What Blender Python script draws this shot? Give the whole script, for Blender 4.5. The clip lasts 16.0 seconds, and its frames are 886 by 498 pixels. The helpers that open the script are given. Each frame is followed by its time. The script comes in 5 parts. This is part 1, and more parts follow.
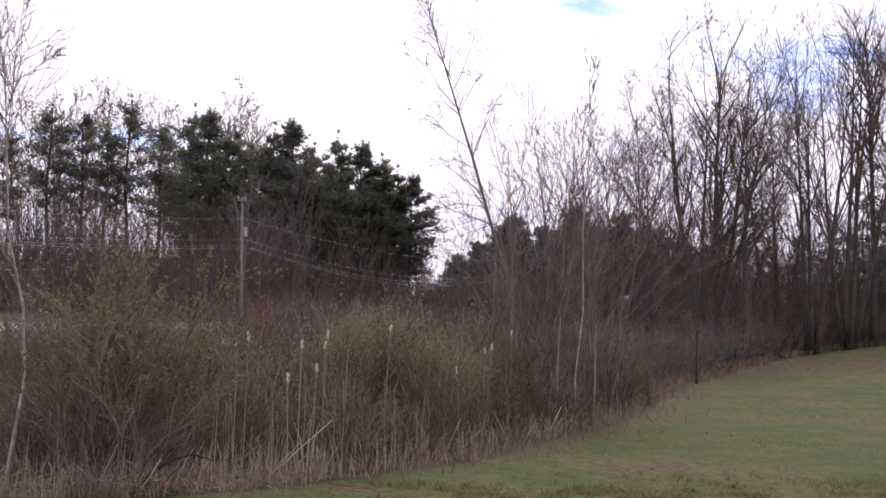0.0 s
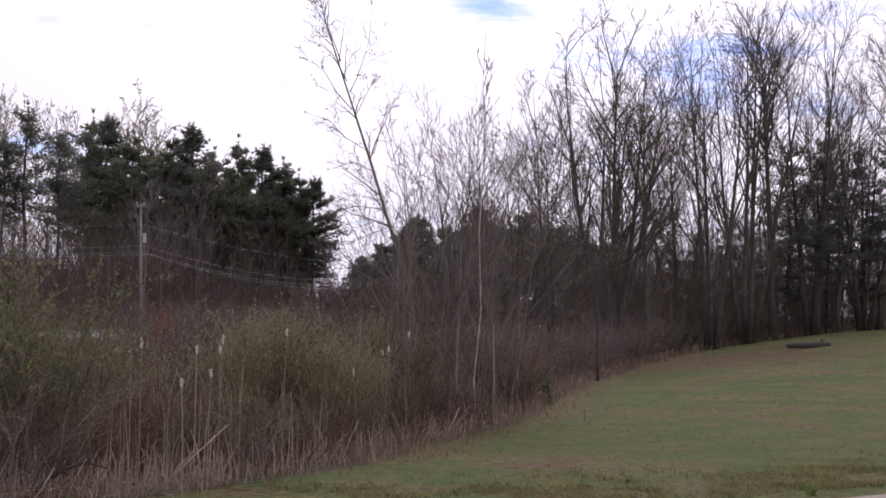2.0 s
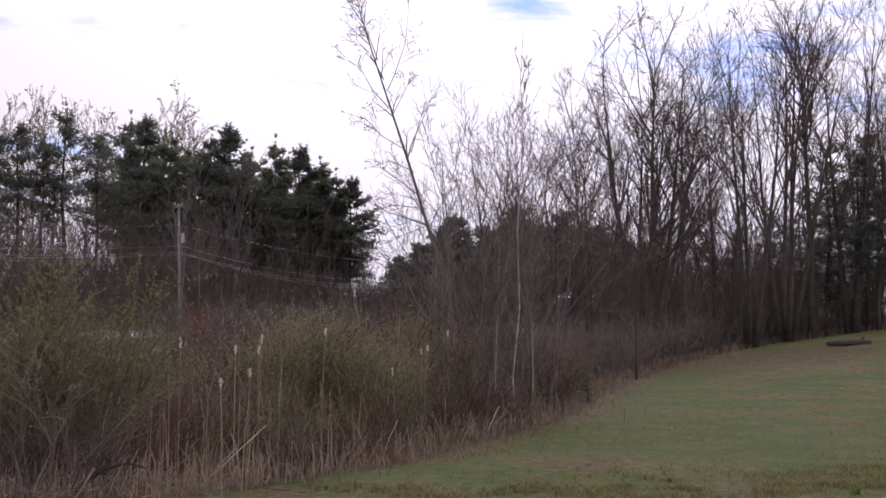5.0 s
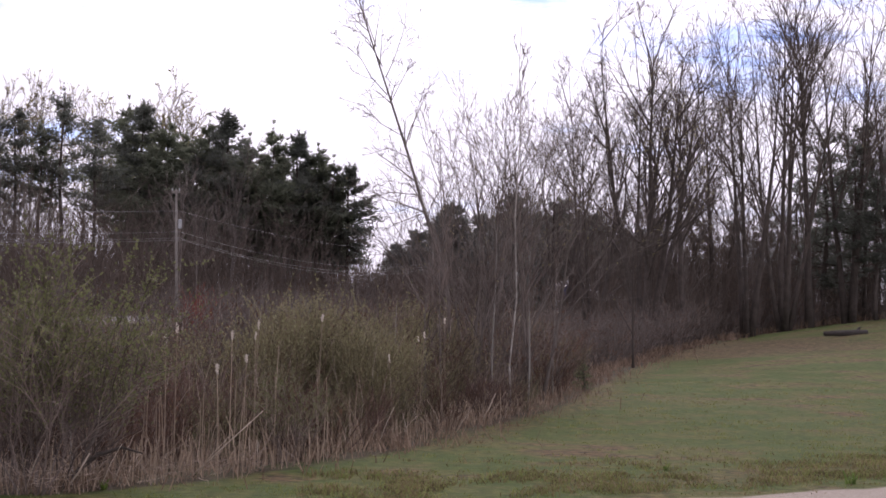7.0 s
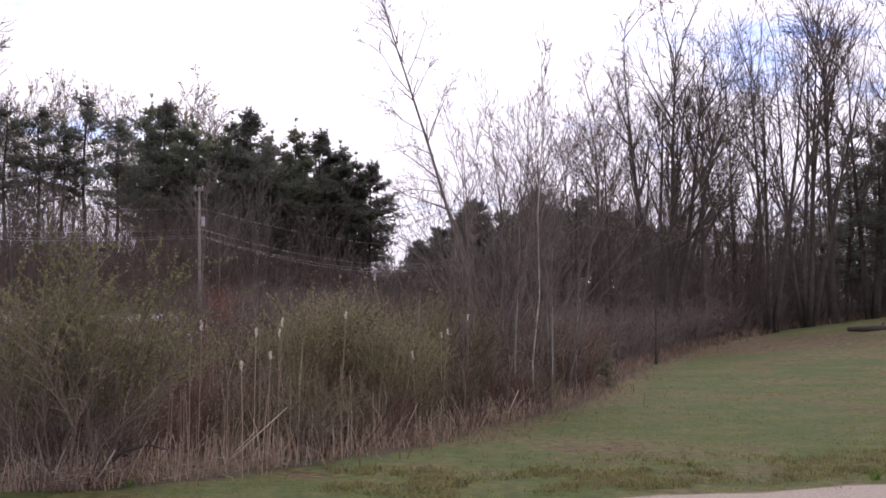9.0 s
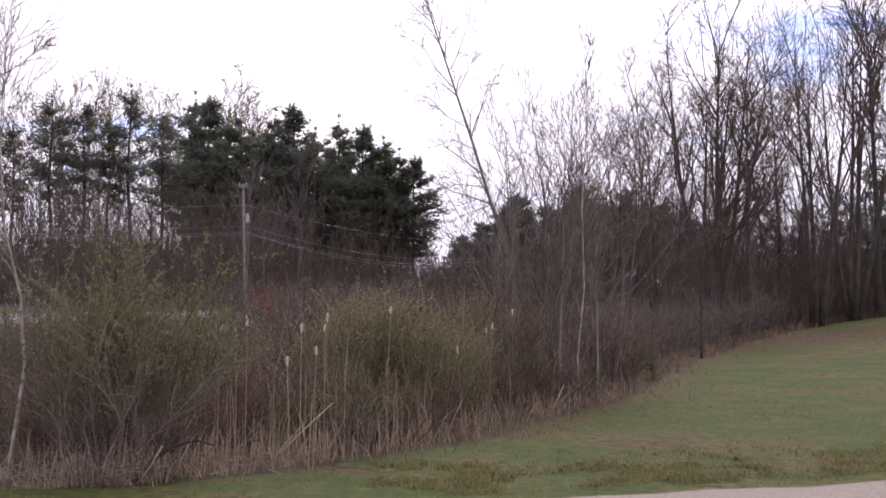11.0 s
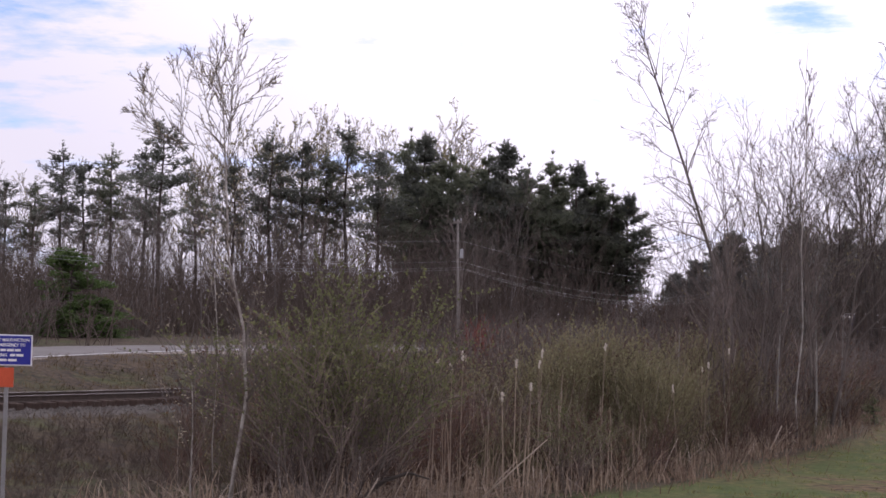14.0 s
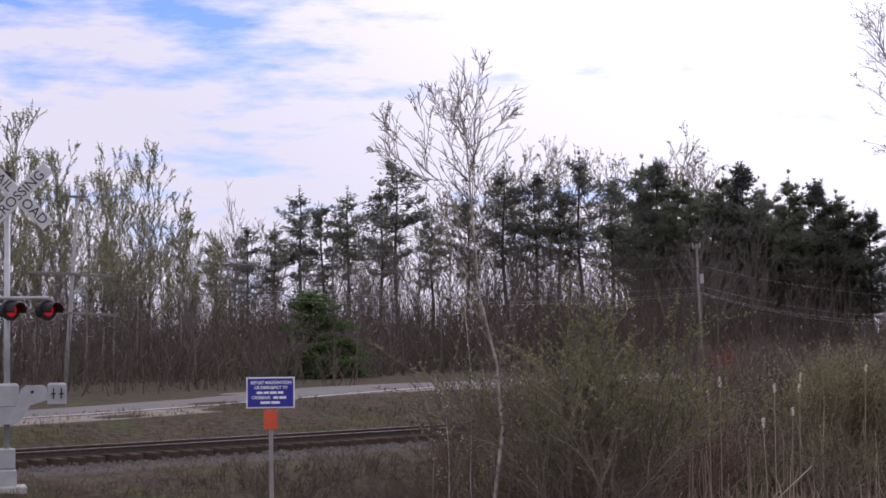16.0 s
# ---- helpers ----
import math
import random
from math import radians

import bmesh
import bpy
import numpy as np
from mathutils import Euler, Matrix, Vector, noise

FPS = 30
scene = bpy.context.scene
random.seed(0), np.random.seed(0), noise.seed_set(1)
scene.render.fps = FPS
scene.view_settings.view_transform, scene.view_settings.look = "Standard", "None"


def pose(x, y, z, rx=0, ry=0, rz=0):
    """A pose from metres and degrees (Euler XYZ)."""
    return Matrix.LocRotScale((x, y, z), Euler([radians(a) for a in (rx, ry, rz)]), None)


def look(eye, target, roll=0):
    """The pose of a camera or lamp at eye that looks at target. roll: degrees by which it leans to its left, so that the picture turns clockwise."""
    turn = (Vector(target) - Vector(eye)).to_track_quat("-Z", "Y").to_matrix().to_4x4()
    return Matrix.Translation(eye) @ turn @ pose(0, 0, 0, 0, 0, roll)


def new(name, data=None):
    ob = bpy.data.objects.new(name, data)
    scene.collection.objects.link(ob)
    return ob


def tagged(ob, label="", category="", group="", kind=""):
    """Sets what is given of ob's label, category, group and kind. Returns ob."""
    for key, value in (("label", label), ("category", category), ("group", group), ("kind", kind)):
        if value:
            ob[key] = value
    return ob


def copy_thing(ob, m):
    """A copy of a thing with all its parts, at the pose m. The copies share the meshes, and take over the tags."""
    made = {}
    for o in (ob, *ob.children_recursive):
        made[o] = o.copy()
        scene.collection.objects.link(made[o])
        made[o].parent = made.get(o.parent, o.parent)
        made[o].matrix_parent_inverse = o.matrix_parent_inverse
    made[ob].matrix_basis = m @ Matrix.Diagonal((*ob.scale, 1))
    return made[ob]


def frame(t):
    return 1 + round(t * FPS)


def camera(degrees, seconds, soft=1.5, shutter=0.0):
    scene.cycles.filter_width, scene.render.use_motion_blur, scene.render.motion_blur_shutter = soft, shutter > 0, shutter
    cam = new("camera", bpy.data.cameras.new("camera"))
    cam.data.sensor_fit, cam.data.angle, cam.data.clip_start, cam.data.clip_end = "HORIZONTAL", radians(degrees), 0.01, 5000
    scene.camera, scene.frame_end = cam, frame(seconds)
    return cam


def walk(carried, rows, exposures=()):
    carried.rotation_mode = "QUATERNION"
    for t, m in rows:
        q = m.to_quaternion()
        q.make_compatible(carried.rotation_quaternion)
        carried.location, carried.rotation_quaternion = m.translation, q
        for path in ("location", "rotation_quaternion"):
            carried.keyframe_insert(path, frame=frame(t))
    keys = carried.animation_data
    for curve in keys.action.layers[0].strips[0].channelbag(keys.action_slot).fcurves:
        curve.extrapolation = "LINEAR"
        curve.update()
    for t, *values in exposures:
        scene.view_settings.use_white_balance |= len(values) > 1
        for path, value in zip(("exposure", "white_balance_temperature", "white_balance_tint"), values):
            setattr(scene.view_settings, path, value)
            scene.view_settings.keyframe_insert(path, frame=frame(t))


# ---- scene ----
LENS = 29.53
cam = camera(LENS, 16.0, soft=1.65)
walk(cam, [
    (0.0, pose(0.002, 0.000, 2.903, 92.107, -2.085, -0.039)),
    (0.5, pose(0.130, -0.097, 2.896, 92.272, -1.887, -1.463)),
    (1.0, pose(0.214, -0.187, 2.895, 92.000, -1.004, -2.304)),
    (1.5, pose(0.227, -0.227, 2.907, 92.122, -0.248, -3.102)),
    (2.0, pose(0.209, -0.188, 2.908, 92.251, -0.915, -3.230)),
    (2.5, pose(0.202, -0.165, 2.907, 92.353, -0.680, -3.147)),
    (3.0, pose(0.194, -0.116, 2.902, 92.481, -0.640, -2.618)),
    (3.5, pose(0.189, -0.094, 2.906, 92.477, -1.119, -2.293)),
    (4.0, pose(0.187, -0.070, 2.907, 92.392, -0.667, -1.940)),
    (6.5, pose(0.182, -0.012, 2.897, 91.879, -0.939, -2.046)),
    (7.0, pose(0.185, -0.011, 2.898, 91.776, -1.072, -2.061)),
    (7.5, pose(0.192, -0.028, 2.899, 91.736, -1.206, -2.044)),
    (8.0, pose(0.189, -0.029, 2.898, 91.706, -1.556, -1.932)),
    (8.5, pose(0.177, -0.045, 2.892, 91.803, -1.067, -1.713)),
    (9.0, pose(0.171, -0.040, 2.888, 91.660, -0.883, -1.296)),
    (11.5, pose(0.145, -0.020, 2.875, 91.483, -0.569, 0.810)),
    (12.0, pose(0.142, 0.008, 2.872, 91.459, -0.571, 1.599)),
    (12.5, pose(0.132, 0.006, 2.861, 91.350, -0.568, 2.523)),
    (13.0, pose(0.110, 0.006, 2.877, 91.482, -0.551, 4.132)),
    (13.5, pose(0.095, -0.015, 2.877, 92.143, -1.468, 6.214)),
    (14.0, pose(0.084, -0.037, 2.877, 92.592, -1.433, 7.384)),
    (14.5, pose(0.070, -0.043, 2.877, 92.834, -0.673, 8.672)),
    (15.0, pose(-0.002, 0.040, 2.873, 93.027, -0.756, 10.067)),
    (15.5, pose(-0.115, 0.112, 2.872, 93.167, 0.223, 11.989)),
    (16.0, pose(-0.219, 0.210, 2.864, 93.636, 0.798, 15.420)),
], exposures=[(0.0, 0.42, 6600, 24), (1.5, 0.22, 6600, 24), (3.0, 0.08, 6600, 24), (4.0, 0.05, 6600, 24), (6.5, 0.28, 6600, 24), (8.0, 0.38, 6600, 24), (12.5, 0.45, 6600, 24), (14.5, 0.14, 6450, 24), (16.0, 0.12, 6350, 22)])

# world, sun
SUN_AZ, SUN_EL = 6.0, 34.0      # degrees right of straight ahead, above the horizon
world = bpy.data.worlds.new("sky")
scene.world = world
world.use_nodes = True
wn, wl = world.node_tree.nodes, world.node_tree.links
wn.clear()


def wnode(kind, **sets):
    n = wn.new(kind)
    for k, v in sets.items():
        n.inputs[k].default_value = v
    return n


sky = wn.new("ShaderNodeTexSky")
sky.sky_type = "NISHITA"
sky.sun_disc = False
sky.sun_elevation = radians(SUN_EL)
sky.sun_rotation = radians(SUN_AZ)
sky.air_density, sky.dust_density, sky.ozone_density = 1.0, 0.4, 4.0
coord = wn.new("ShaderNodeTexCoord")
squash = wn.new("ShaderNodeMapping")
squash.inputs["Scale"].default_value = (1.0, 1.0, 4.6)
squash.inputs["Location"].default_value = (0.35, 0.2, 0.1)
wl.new(coord.outputs["Generated"], squash.inputs["Vector"])
cloud = wn.new("ShaderNodeTexNoise")
cloud.inputs["Scale"].default_value = 9.0
cloud.inputs["Detail"].default_value = 7.0
cloud.inputs["Roughness"].default_value = 0.62
wl.new(squash.outputs["Vector"], cloud.inputs["Vector"])
cover = wn.new("ShaderNodeMapRange")
cover.inputs["From Min"].default_value = 0.22
cover.inputs["From Max"].default_value = 0.42
thinner = cloud.outputs["Fac"]
for az, el, width, much in ((8.0, 9.3, 0.045, 0.16), (10.6, 8.2, 0.045, 0.145), (12.6, 8.4, 0.04, 0.165), (4.8, 11.0, 0.045, 0.2), (-24.0, 11.5, 0.22, 0.19)):
    gap = wn.new("ShaderNodeVectorMath")
    gap.operation = "DISTANCE"
    wl.new(coord.outputs["Generated"], gap.inputs[0])
    gap.inputs[1].default_value = (math.sin(radians(az)) * math.cos(radians(el)), math.cos(radians(az)) * math.cos(radians(el)), math.sin(radians(el)))
    ease = wn.new("ShaderNodeMapRange")
    ease.interpolation_type = "SMOOTHSTEP"
    ease.inputs["From Min"].default_value, ease.inputs["From Max"].default_value = width, 0.0
    ease.inputs["To Min"].default_value, ease.inputs["To Max"].default_value = 0.0, -much
    wl.new(gap.outputs["Value"], ease.inputs["Value"])
    less = wn.new("ShaderNodeMath")
    wl.new(thinner, less.inputs[0])
    wl.new(ease.outputs["Result"], less.inputs[1])
    thinner = less.outputs[0]
wl.new(thinner, cover.inputs["Value"])
toward = wn.new("ShaderNodeVectorMath")
toward.operation = "DOT_PRODUCT"
wl.new(coord.outputs["Generated"], toward.inputs[0])
toward.inputs[1].default_value = (math.sin(radians(SUN_AZ)) * math.cos(radians(SUN_EL)), math.cos(radians(SUN_AZ)) * math.cos(radians(SUN_EL)), math.sin(radians(SUN_EL)))
bright = wn.new("ShaderNodeMapRange")
bright.interpolation_type = "SMOOTHSTEP"
bright.inputs["From Min"].default_value = 0.78
bright.inputs["From Max"].default_value = 1.0
bright.inputs["To Min"].default_value = 8.0
bright.inputs["To Max"].default_value = 15.0
wl.new(toward.outputs["Value"], bright.inputs["Value"])
white = wn.new("ShaderNodeMix")
white.data_type = "RGBA"
white.blend_type = "MULTIPLY"
white.inputs["Factor"].default_value = 1.0
white.inputs["A"].default_value = (0.89, 0.9, 1.0, 1)
wl.new(bright.outputs["Result"], white.inputs["B"])
blend = wn.new("ShaderNodeMix")
blend.data_type = "RGBA"
wl.new(cover.outputs["Result"], blend.inputs["Factor"])
tint = wn.new("ShaderNodeMix")
tint.data_type, tint.blend_type = "RGBA", "MULTIPLY"
tint.inputs["Factor"].default_value = 1.0
tint.inputs["B"].default_value = (0.66, 0.78, 1.2, 1)
wl.new(sky.outputs["Color"], tint.inputs["A"])
wl.new(tint.outputs["Result"], blend.inputs["A"])
wl.new(white.outputs["Result"], blend.inputs["B"])
back = wn.new("ShaderNodeBackground")
back.inputs["Strength"].default_value = 0.1
wl.new(blend.outputs["Result"], back.inputs["Color"])
wout = wn.new("ShaderNodeOutputWorld")
wl.new(back.outputs["Background"], wout.inputs["Surface"])

sun = new("sun", bpy.data.lights.new("sun", "SUN"))
sun.data.energy, sun.data.angle, sun.data.color = 1.0, radians(12), (1.0, 0.95, 0.88)
sun.matrix_world = look((0, 0, 60), (-60 * math.sin(radians(SUN_AZ)) / math.tan(radians(SUN_EL)), -60 * math.cos(radians(SUN_AZ)) / math.tan(radians(SUN_EL)), 0))


# materials
def material(name, base, other, scale=8.0, rough=0.85, bump=0.3, metal=0.0, fine=60.0, spread=0.5, per_object=0.0, spec=0.3, through_light=0.0):
    """Two-scale noise between two colours, with a fine bump."""
    m = bpy.data.materials.new(name)
    m.use_nodes = True
    n, l = m.node_tree.nodes, m.node_tree.links
    b = n["Principled BSDF"]
    tc = n.new("ShaderNodeTexCoord")
    big = n.new("ShaderNodeTexNoise")
    big.inputs["Scale"].default_value = scale
    big.inputs["Detail"].default_value = 5
    l.new(tc.outputs["Object"], big.inputs["Vector"])
    small = n.new("ShaderNodeTexNoise")
    small.inputs["Scale"].default_value = fine
    small.inputs["Detail"].default_value = 3
    l.new(tc.outputs["Object"], small.inputs["Vector"])
    mixf = n.new("ShaderNodeMath")
    mixf.operation = "MULTIPLY_ADD"
    l.new(small.outputs["Fac"], mixf.inputs[0])
    mixf.inputs[1].default_value = 0.5
    half = n.new("ShaderNodeMath")
    half.operation = "MULTIPLY_ADD"
    l.new(big.outputs["Fac"], half.inputs[0])
    half.inputs[1].default_value = 1.0
    half.inputs[2].default_value = -0.25
    l.new(half.outputs[0], mixf.inputs[2])
    rng = n.new("ShaderNodeMapRange")
    rng.inputs["From Min"].default_value = 0.5 - spread / 2
    rng.inputs["From Max"].default_value = 0.5 + spread / 2
    l.new(mixf.outputs[0], rng.inputs["Value"])
    col = n.new("ShaderNodeMix")
    col.data_type = "RGBA"
    col.inputs["A"].default_value = (*base, 1)
    col.inputs["B"].default_value = (*other, 1)
    l.new(rng.outputs["Result"], col.inputs["Factor"])
    last = col.outputs["Result"]
    if per_object:
        geo = n.new("ShaderNodeNewGeometry")
        info = n.new("ShaderNodeObjectInfo")
        add = n.new("ShaderNodeMath")
        l.new(geo.outputs["Random Per Island"], add.inputs[0])
        l.new(info.outputs["Random"], add.inputs[1])
        hsv = n.new("ShaderNodeHueSaturation")
        vr = n.new("ShaderNodeMapRange")
        vr.inputs["From Max"].default_value = 2.0
        vr.inputs["To Min"].default_value = 1 - per_object
        vr.inputs["To Max"].default_value = 1 + per_object
        l.new(add.outputs[0], vr.inputs["Value"])
        l.new(vr.outputs["Result"], hsv.inputs["Value"])
        l.new(last, hsv.inputs["Color"])
        last = hsv.outputs["Color"]
    l.new(last, b.inputs["Base Color"])
    b.inputs["Roughness"].default_value = rough
    b.inputs["Metallic"].default_value = metal
    b.inputs["Specular IOR Level"].default_value = spec
    if bump:
        bp = n.new("ShaderNodeBump")
        bp.inputs["Strength"].default_value = bump
        bp.inputs["Distance"].default_value = 0.02
        l.new(small.outputs["Fac"], bp.inputs["Height"])
        l.new(bp.outputs["Normal"], b.inputs["Normal"])
    if through_light:
        tr = n.new("ShaderNodeBsdfTranslucent")
        l.new(last, tr.inputs["Color"])
        ms = n.new("ShaderNodeMixShader")
        ms.inputs["Fac"].default_value = through_light
        l.new(b.outputs["BSDF"], ms.inputs[1])
        l.new(tr.outputs["BSDF"], ms.inputs[2])
        l.new(ms.outputs["Shader"], n["Material Output"].inputs["Surface"])
    return m


BARK = material("grey_brown_bark", (0.11, 0.092, 0.082), (0.21, 0.18, 0.16), 3, 0.95, 0.6, per_object=0.25)
BARK_DARK = material("dark_bark", (0.05, 0.042, 0.037), (0.11, 0.09, 0.078), 3, 0.95, 0.6, per_object=0.25)
BARK_MID = material("brown_branch_bark", (0.075, 0.062, 0.054), (0.145, 0.12, 0.105), 3, 0.95, 0.4, per_object=0.25)
BARK_PALE = material("pale_grey_bark", (0.2, 0.185, 0.165), (0.36, 0.34, 0.31), 3, 0.9, 0.5, per_object=0.2)
BIRCH = material("white_birch_bark", (0.5, 0.47, 0.43), (0.2, 0.17, 0.15), 5, 0.8, 0.4, spread=0.35)
TWIG = material("brown_twigs", (0.125, 0.098, 0.085), (0.23, 0.185, 0.16), 2, 0.9, 0, per_object=0.6)
BLEACHED = material("bleached_stems", (0.26, 0.21, 0.17), (0.46, 0.39, 0.32), 2, 0.85, 0, per_object=0.35)
UNDER = material("grey_brown_undergrowth", (0.07, 0.054, 0.044), (0.14, 0.11, 0.09), 0.3, 0.95, 0, fine=3, per_object=0.35)
TWIG_RED = material("red_brown_twigs", (0.085, 0.052, 0.041), (0.155, 0.1, 0.077), 2, 0.85, 0, per_object=0.6)
TWIG_OLIVE = material("olive_twigs", (0.135, 0.112, 0.07), (0.21, 0.178, 0.105), 2, 0.85, 0, per_object=0.6)
NEEDLE = material("pine_needles", (0.14, 0.16, 0.115), (0.215, 0.235, 0.165), 0.6, 0.42, 0, fine=6, per_object=0.35, through_light=0.75, spec=0.7)
NEEDLE_BLUE = material("dark_pine_needles", (0.125, 0.138, 0.117), (0.18, 0.192, 0.16), 0.6, 0.42, 0, fine=6, per_object=0.35, through_light=0.65, spec=0.7)
# needles for far pines, paled and greyed to put distance haze into the colour
NEEDLE_HAZED = material("haze_paled_pine_needles", (0.165, 0.17, 0.16), (0.235, 0.24, 0.215), 0.6, 0.42, 0, fine=6, per_object=0.35, through_light=0.65, spec=0.7)
NEEDLE_GREEN = material("spruce_needles", (0.07, 0.12, 0.04), (0.12, 0.18, 0.06), 0.8, 0.65, 0, fine=6, per_object=0.3, through_light=0.4)
BUD = material("spring_buds", (0.3, 0.27, 0.12), (0.42, 0.37, 0.2), 2, 0.7, 0, per_object=0.3, through_light=0.4)
BUD_POPLAR = material("pale_green_poplar_buds", (0.25, 0.265, 0.12), (0.37, 0.375, 0.2), 2, 0.7, 0, per_object=0.3, through_light=0.45)
BUD_WHITE = material("pale_catkins", (0.36, 0.32, 0.22), (0.5, 0.45, 0.34), 2, 0.7, 0, per_object=0.25, through_light=0.4)
LEAF = material("young_willow_leaves", (0.185, 0.18, 0.095), (0.3, 0.285, 0.165), 2, 0.65, 0, per_object=0.3, through_light=0.45)
LEAF_GREEN = material("young_green_leaves", (0.115, 0.13, 0.055), (0.205, 0.21, 0.1), 2, 0.65, 0, per_object=0.3, through_light=0.45)
DEAD_LEAF = material("withered_brown_leaves", (0.1, 0.055, 0.035), (0.2, 0.115, 0.07), 2, 0.8, 0, per_object=0.4, through_light=0.35)
STRAW = material("dry_straw", (0.2, 0.14, 0.1), (0.5, 0.4, 0.3), 3, 0.9, 0, per_object=0.6, through_light=0.25)
STRAW_RED = material("rusty_dry_grass", (0.12, 0.08, 0.056), (0.36, 0.262, 0.19), 3, 0.9, 0, per_object=0.6, through_light=0.25)
REED = material("dry_reed_stalks", (0.24, 0.18, 0.13), (0.42, 0.34, 0.26), 6, 0.85, 0, per_object=0.6)
PALE_STALK = material("bleached_broken_stalk", (0.4, 0.33, 0.26), (0.6, 0.51, 0.42), 6, 0.85, 0)
FLUFF = material("cattail_fluff", (0.48, 0.42, 0.36), (0.74, 0.67, 0.58), 30, 0.95, 0.5)
GRASS = material("lawn_grass_blades", (0.125, 0.155, 0.045), (0.24, 0.25, 0.095), 0.3, 0.75, 0, fine=2, per_object=0.35, through_light=0.5)
STEEL = material("galvanised_steel", (0.42, 0.43, 0.44), (0.55, 0.56, 0.57), 5, 0.5, 0.1, metal=0.7)
RAIL_STEEL = material("weathered_rail_steel", (0.05, 0.038, 0.033), (0.1, 0.075, 0.06), 8, 0.75, 0.2)
RAIL_TOP = material("worn_rail_head", (0.2, 0.18, 0.17), (0.32, 0.3, 0.29), 8, 0.45, 0.05, metal=0.7)
TIE = material("creosoted_timber", (0.055, 0.038, 0.03), (0.11, 0.075, 0.06), 6, 0.9, 0.5, per_object=0.3)
STONE = material("ballast_stone", (0.065, 0.057, 0.05), (0.16, 0.145, 0.13), 9, 0.9, 0.4, per_object=0.35)
POLE_WOOD = material("weathered_pole_wood", (0.17, 0.155, 0.14), (0.28, 0.255, 0.23), 5, 0.9, 0.4)
POLE_PALE = material("bleached_pole_wood", (0.34, 0.33, 0.32), (0.48, 0.47, 0.45), 5, 0.85, 0.3)
CABLE = material("weathered_cable", (0.24, 0.24, 0.25), (0.34, 0.34, 0.35), 5, 0.5, 0, metal=0.3)
SIGN_BLUE = material("blue_sign_sheet", (0.02, 0.025, 0.24), (0.03, 0.035, 0.3), 4, 0.4, 0.05)
SIGN_WHITE = material("white_sign_paint", (0.72, 0.72, 0.74), (0.82, 0.82, 0.83), 6, 0.5, 0.05)
SIGN_ORANGE = material("orange_marker", (0.5, 0.075, 0.03), (0.64, 0.11, 0.045), 6, 0.5, 0.05)
BLACK = material("black_paint", (0.012, 0.012, 0.013), (0.03, 0.03, 0.03), 6, 0.6, 0.1)
GREY_BOX = material("grey_equipment_paint", (0.34, 0.35, 0.36), (0.46, 0.47, 0.48), 5, 0.6, 0.1)
CONCRETE = material("concrete_base", (0.4, 0.39, 0.37), (0.54, 0.53, 0.5), 5, 0.9, 0.3)
TRAIN_SILVER = material("silver_train_paint", (0.42, 0.42, 0.42), (0.52, 0.52, 0.52), 1.5, 0.4, 0.05, metal=0.5)
TRAIN_WHITE = material("white_roof_paint", (0.78, 0.78, 0.8), (0.86, 0.86, 0.87), 1.5, 0.35, 0.05)
TRAIN_BLUE = material("dark_blue_train_paint", (0.015, 0.02, 0.06), (0.03, 0.035, 0.09), 2, 0.4, 0.05)
GLASS_DARK = material("dark_train_glass", (0.01, 0.011, 0.013), (0.018, 0.02, 0.022), 2, 0.08, 0, spec=0.6)
LOG = material("dark_wet_log", (0.035, 0.03, 0.028), (0.07, 0.06, 0.052), 5, 0.8, 0.6)


def glowing(name, colour, strength):
    m = bpy.data.materials.new(name)
    m.use_nodes = True
    b = m.node_tree.nodes["Principled BSDF"]
    b.inputs["Base Color"].default_value = (*colour, 1)
    b.inputs["Emission Color"].default_value = (*colour, 1)
    b.inputs["Emission Strength"].default_value = strength
    return m


RED_LAMP = glowing("lit_red_lens", (0.6, 0.01, 0.018), 0.3)
HEADLAMP = glowing("lit_headlamp", (1.0, 0.95, 0.85), 2.0)


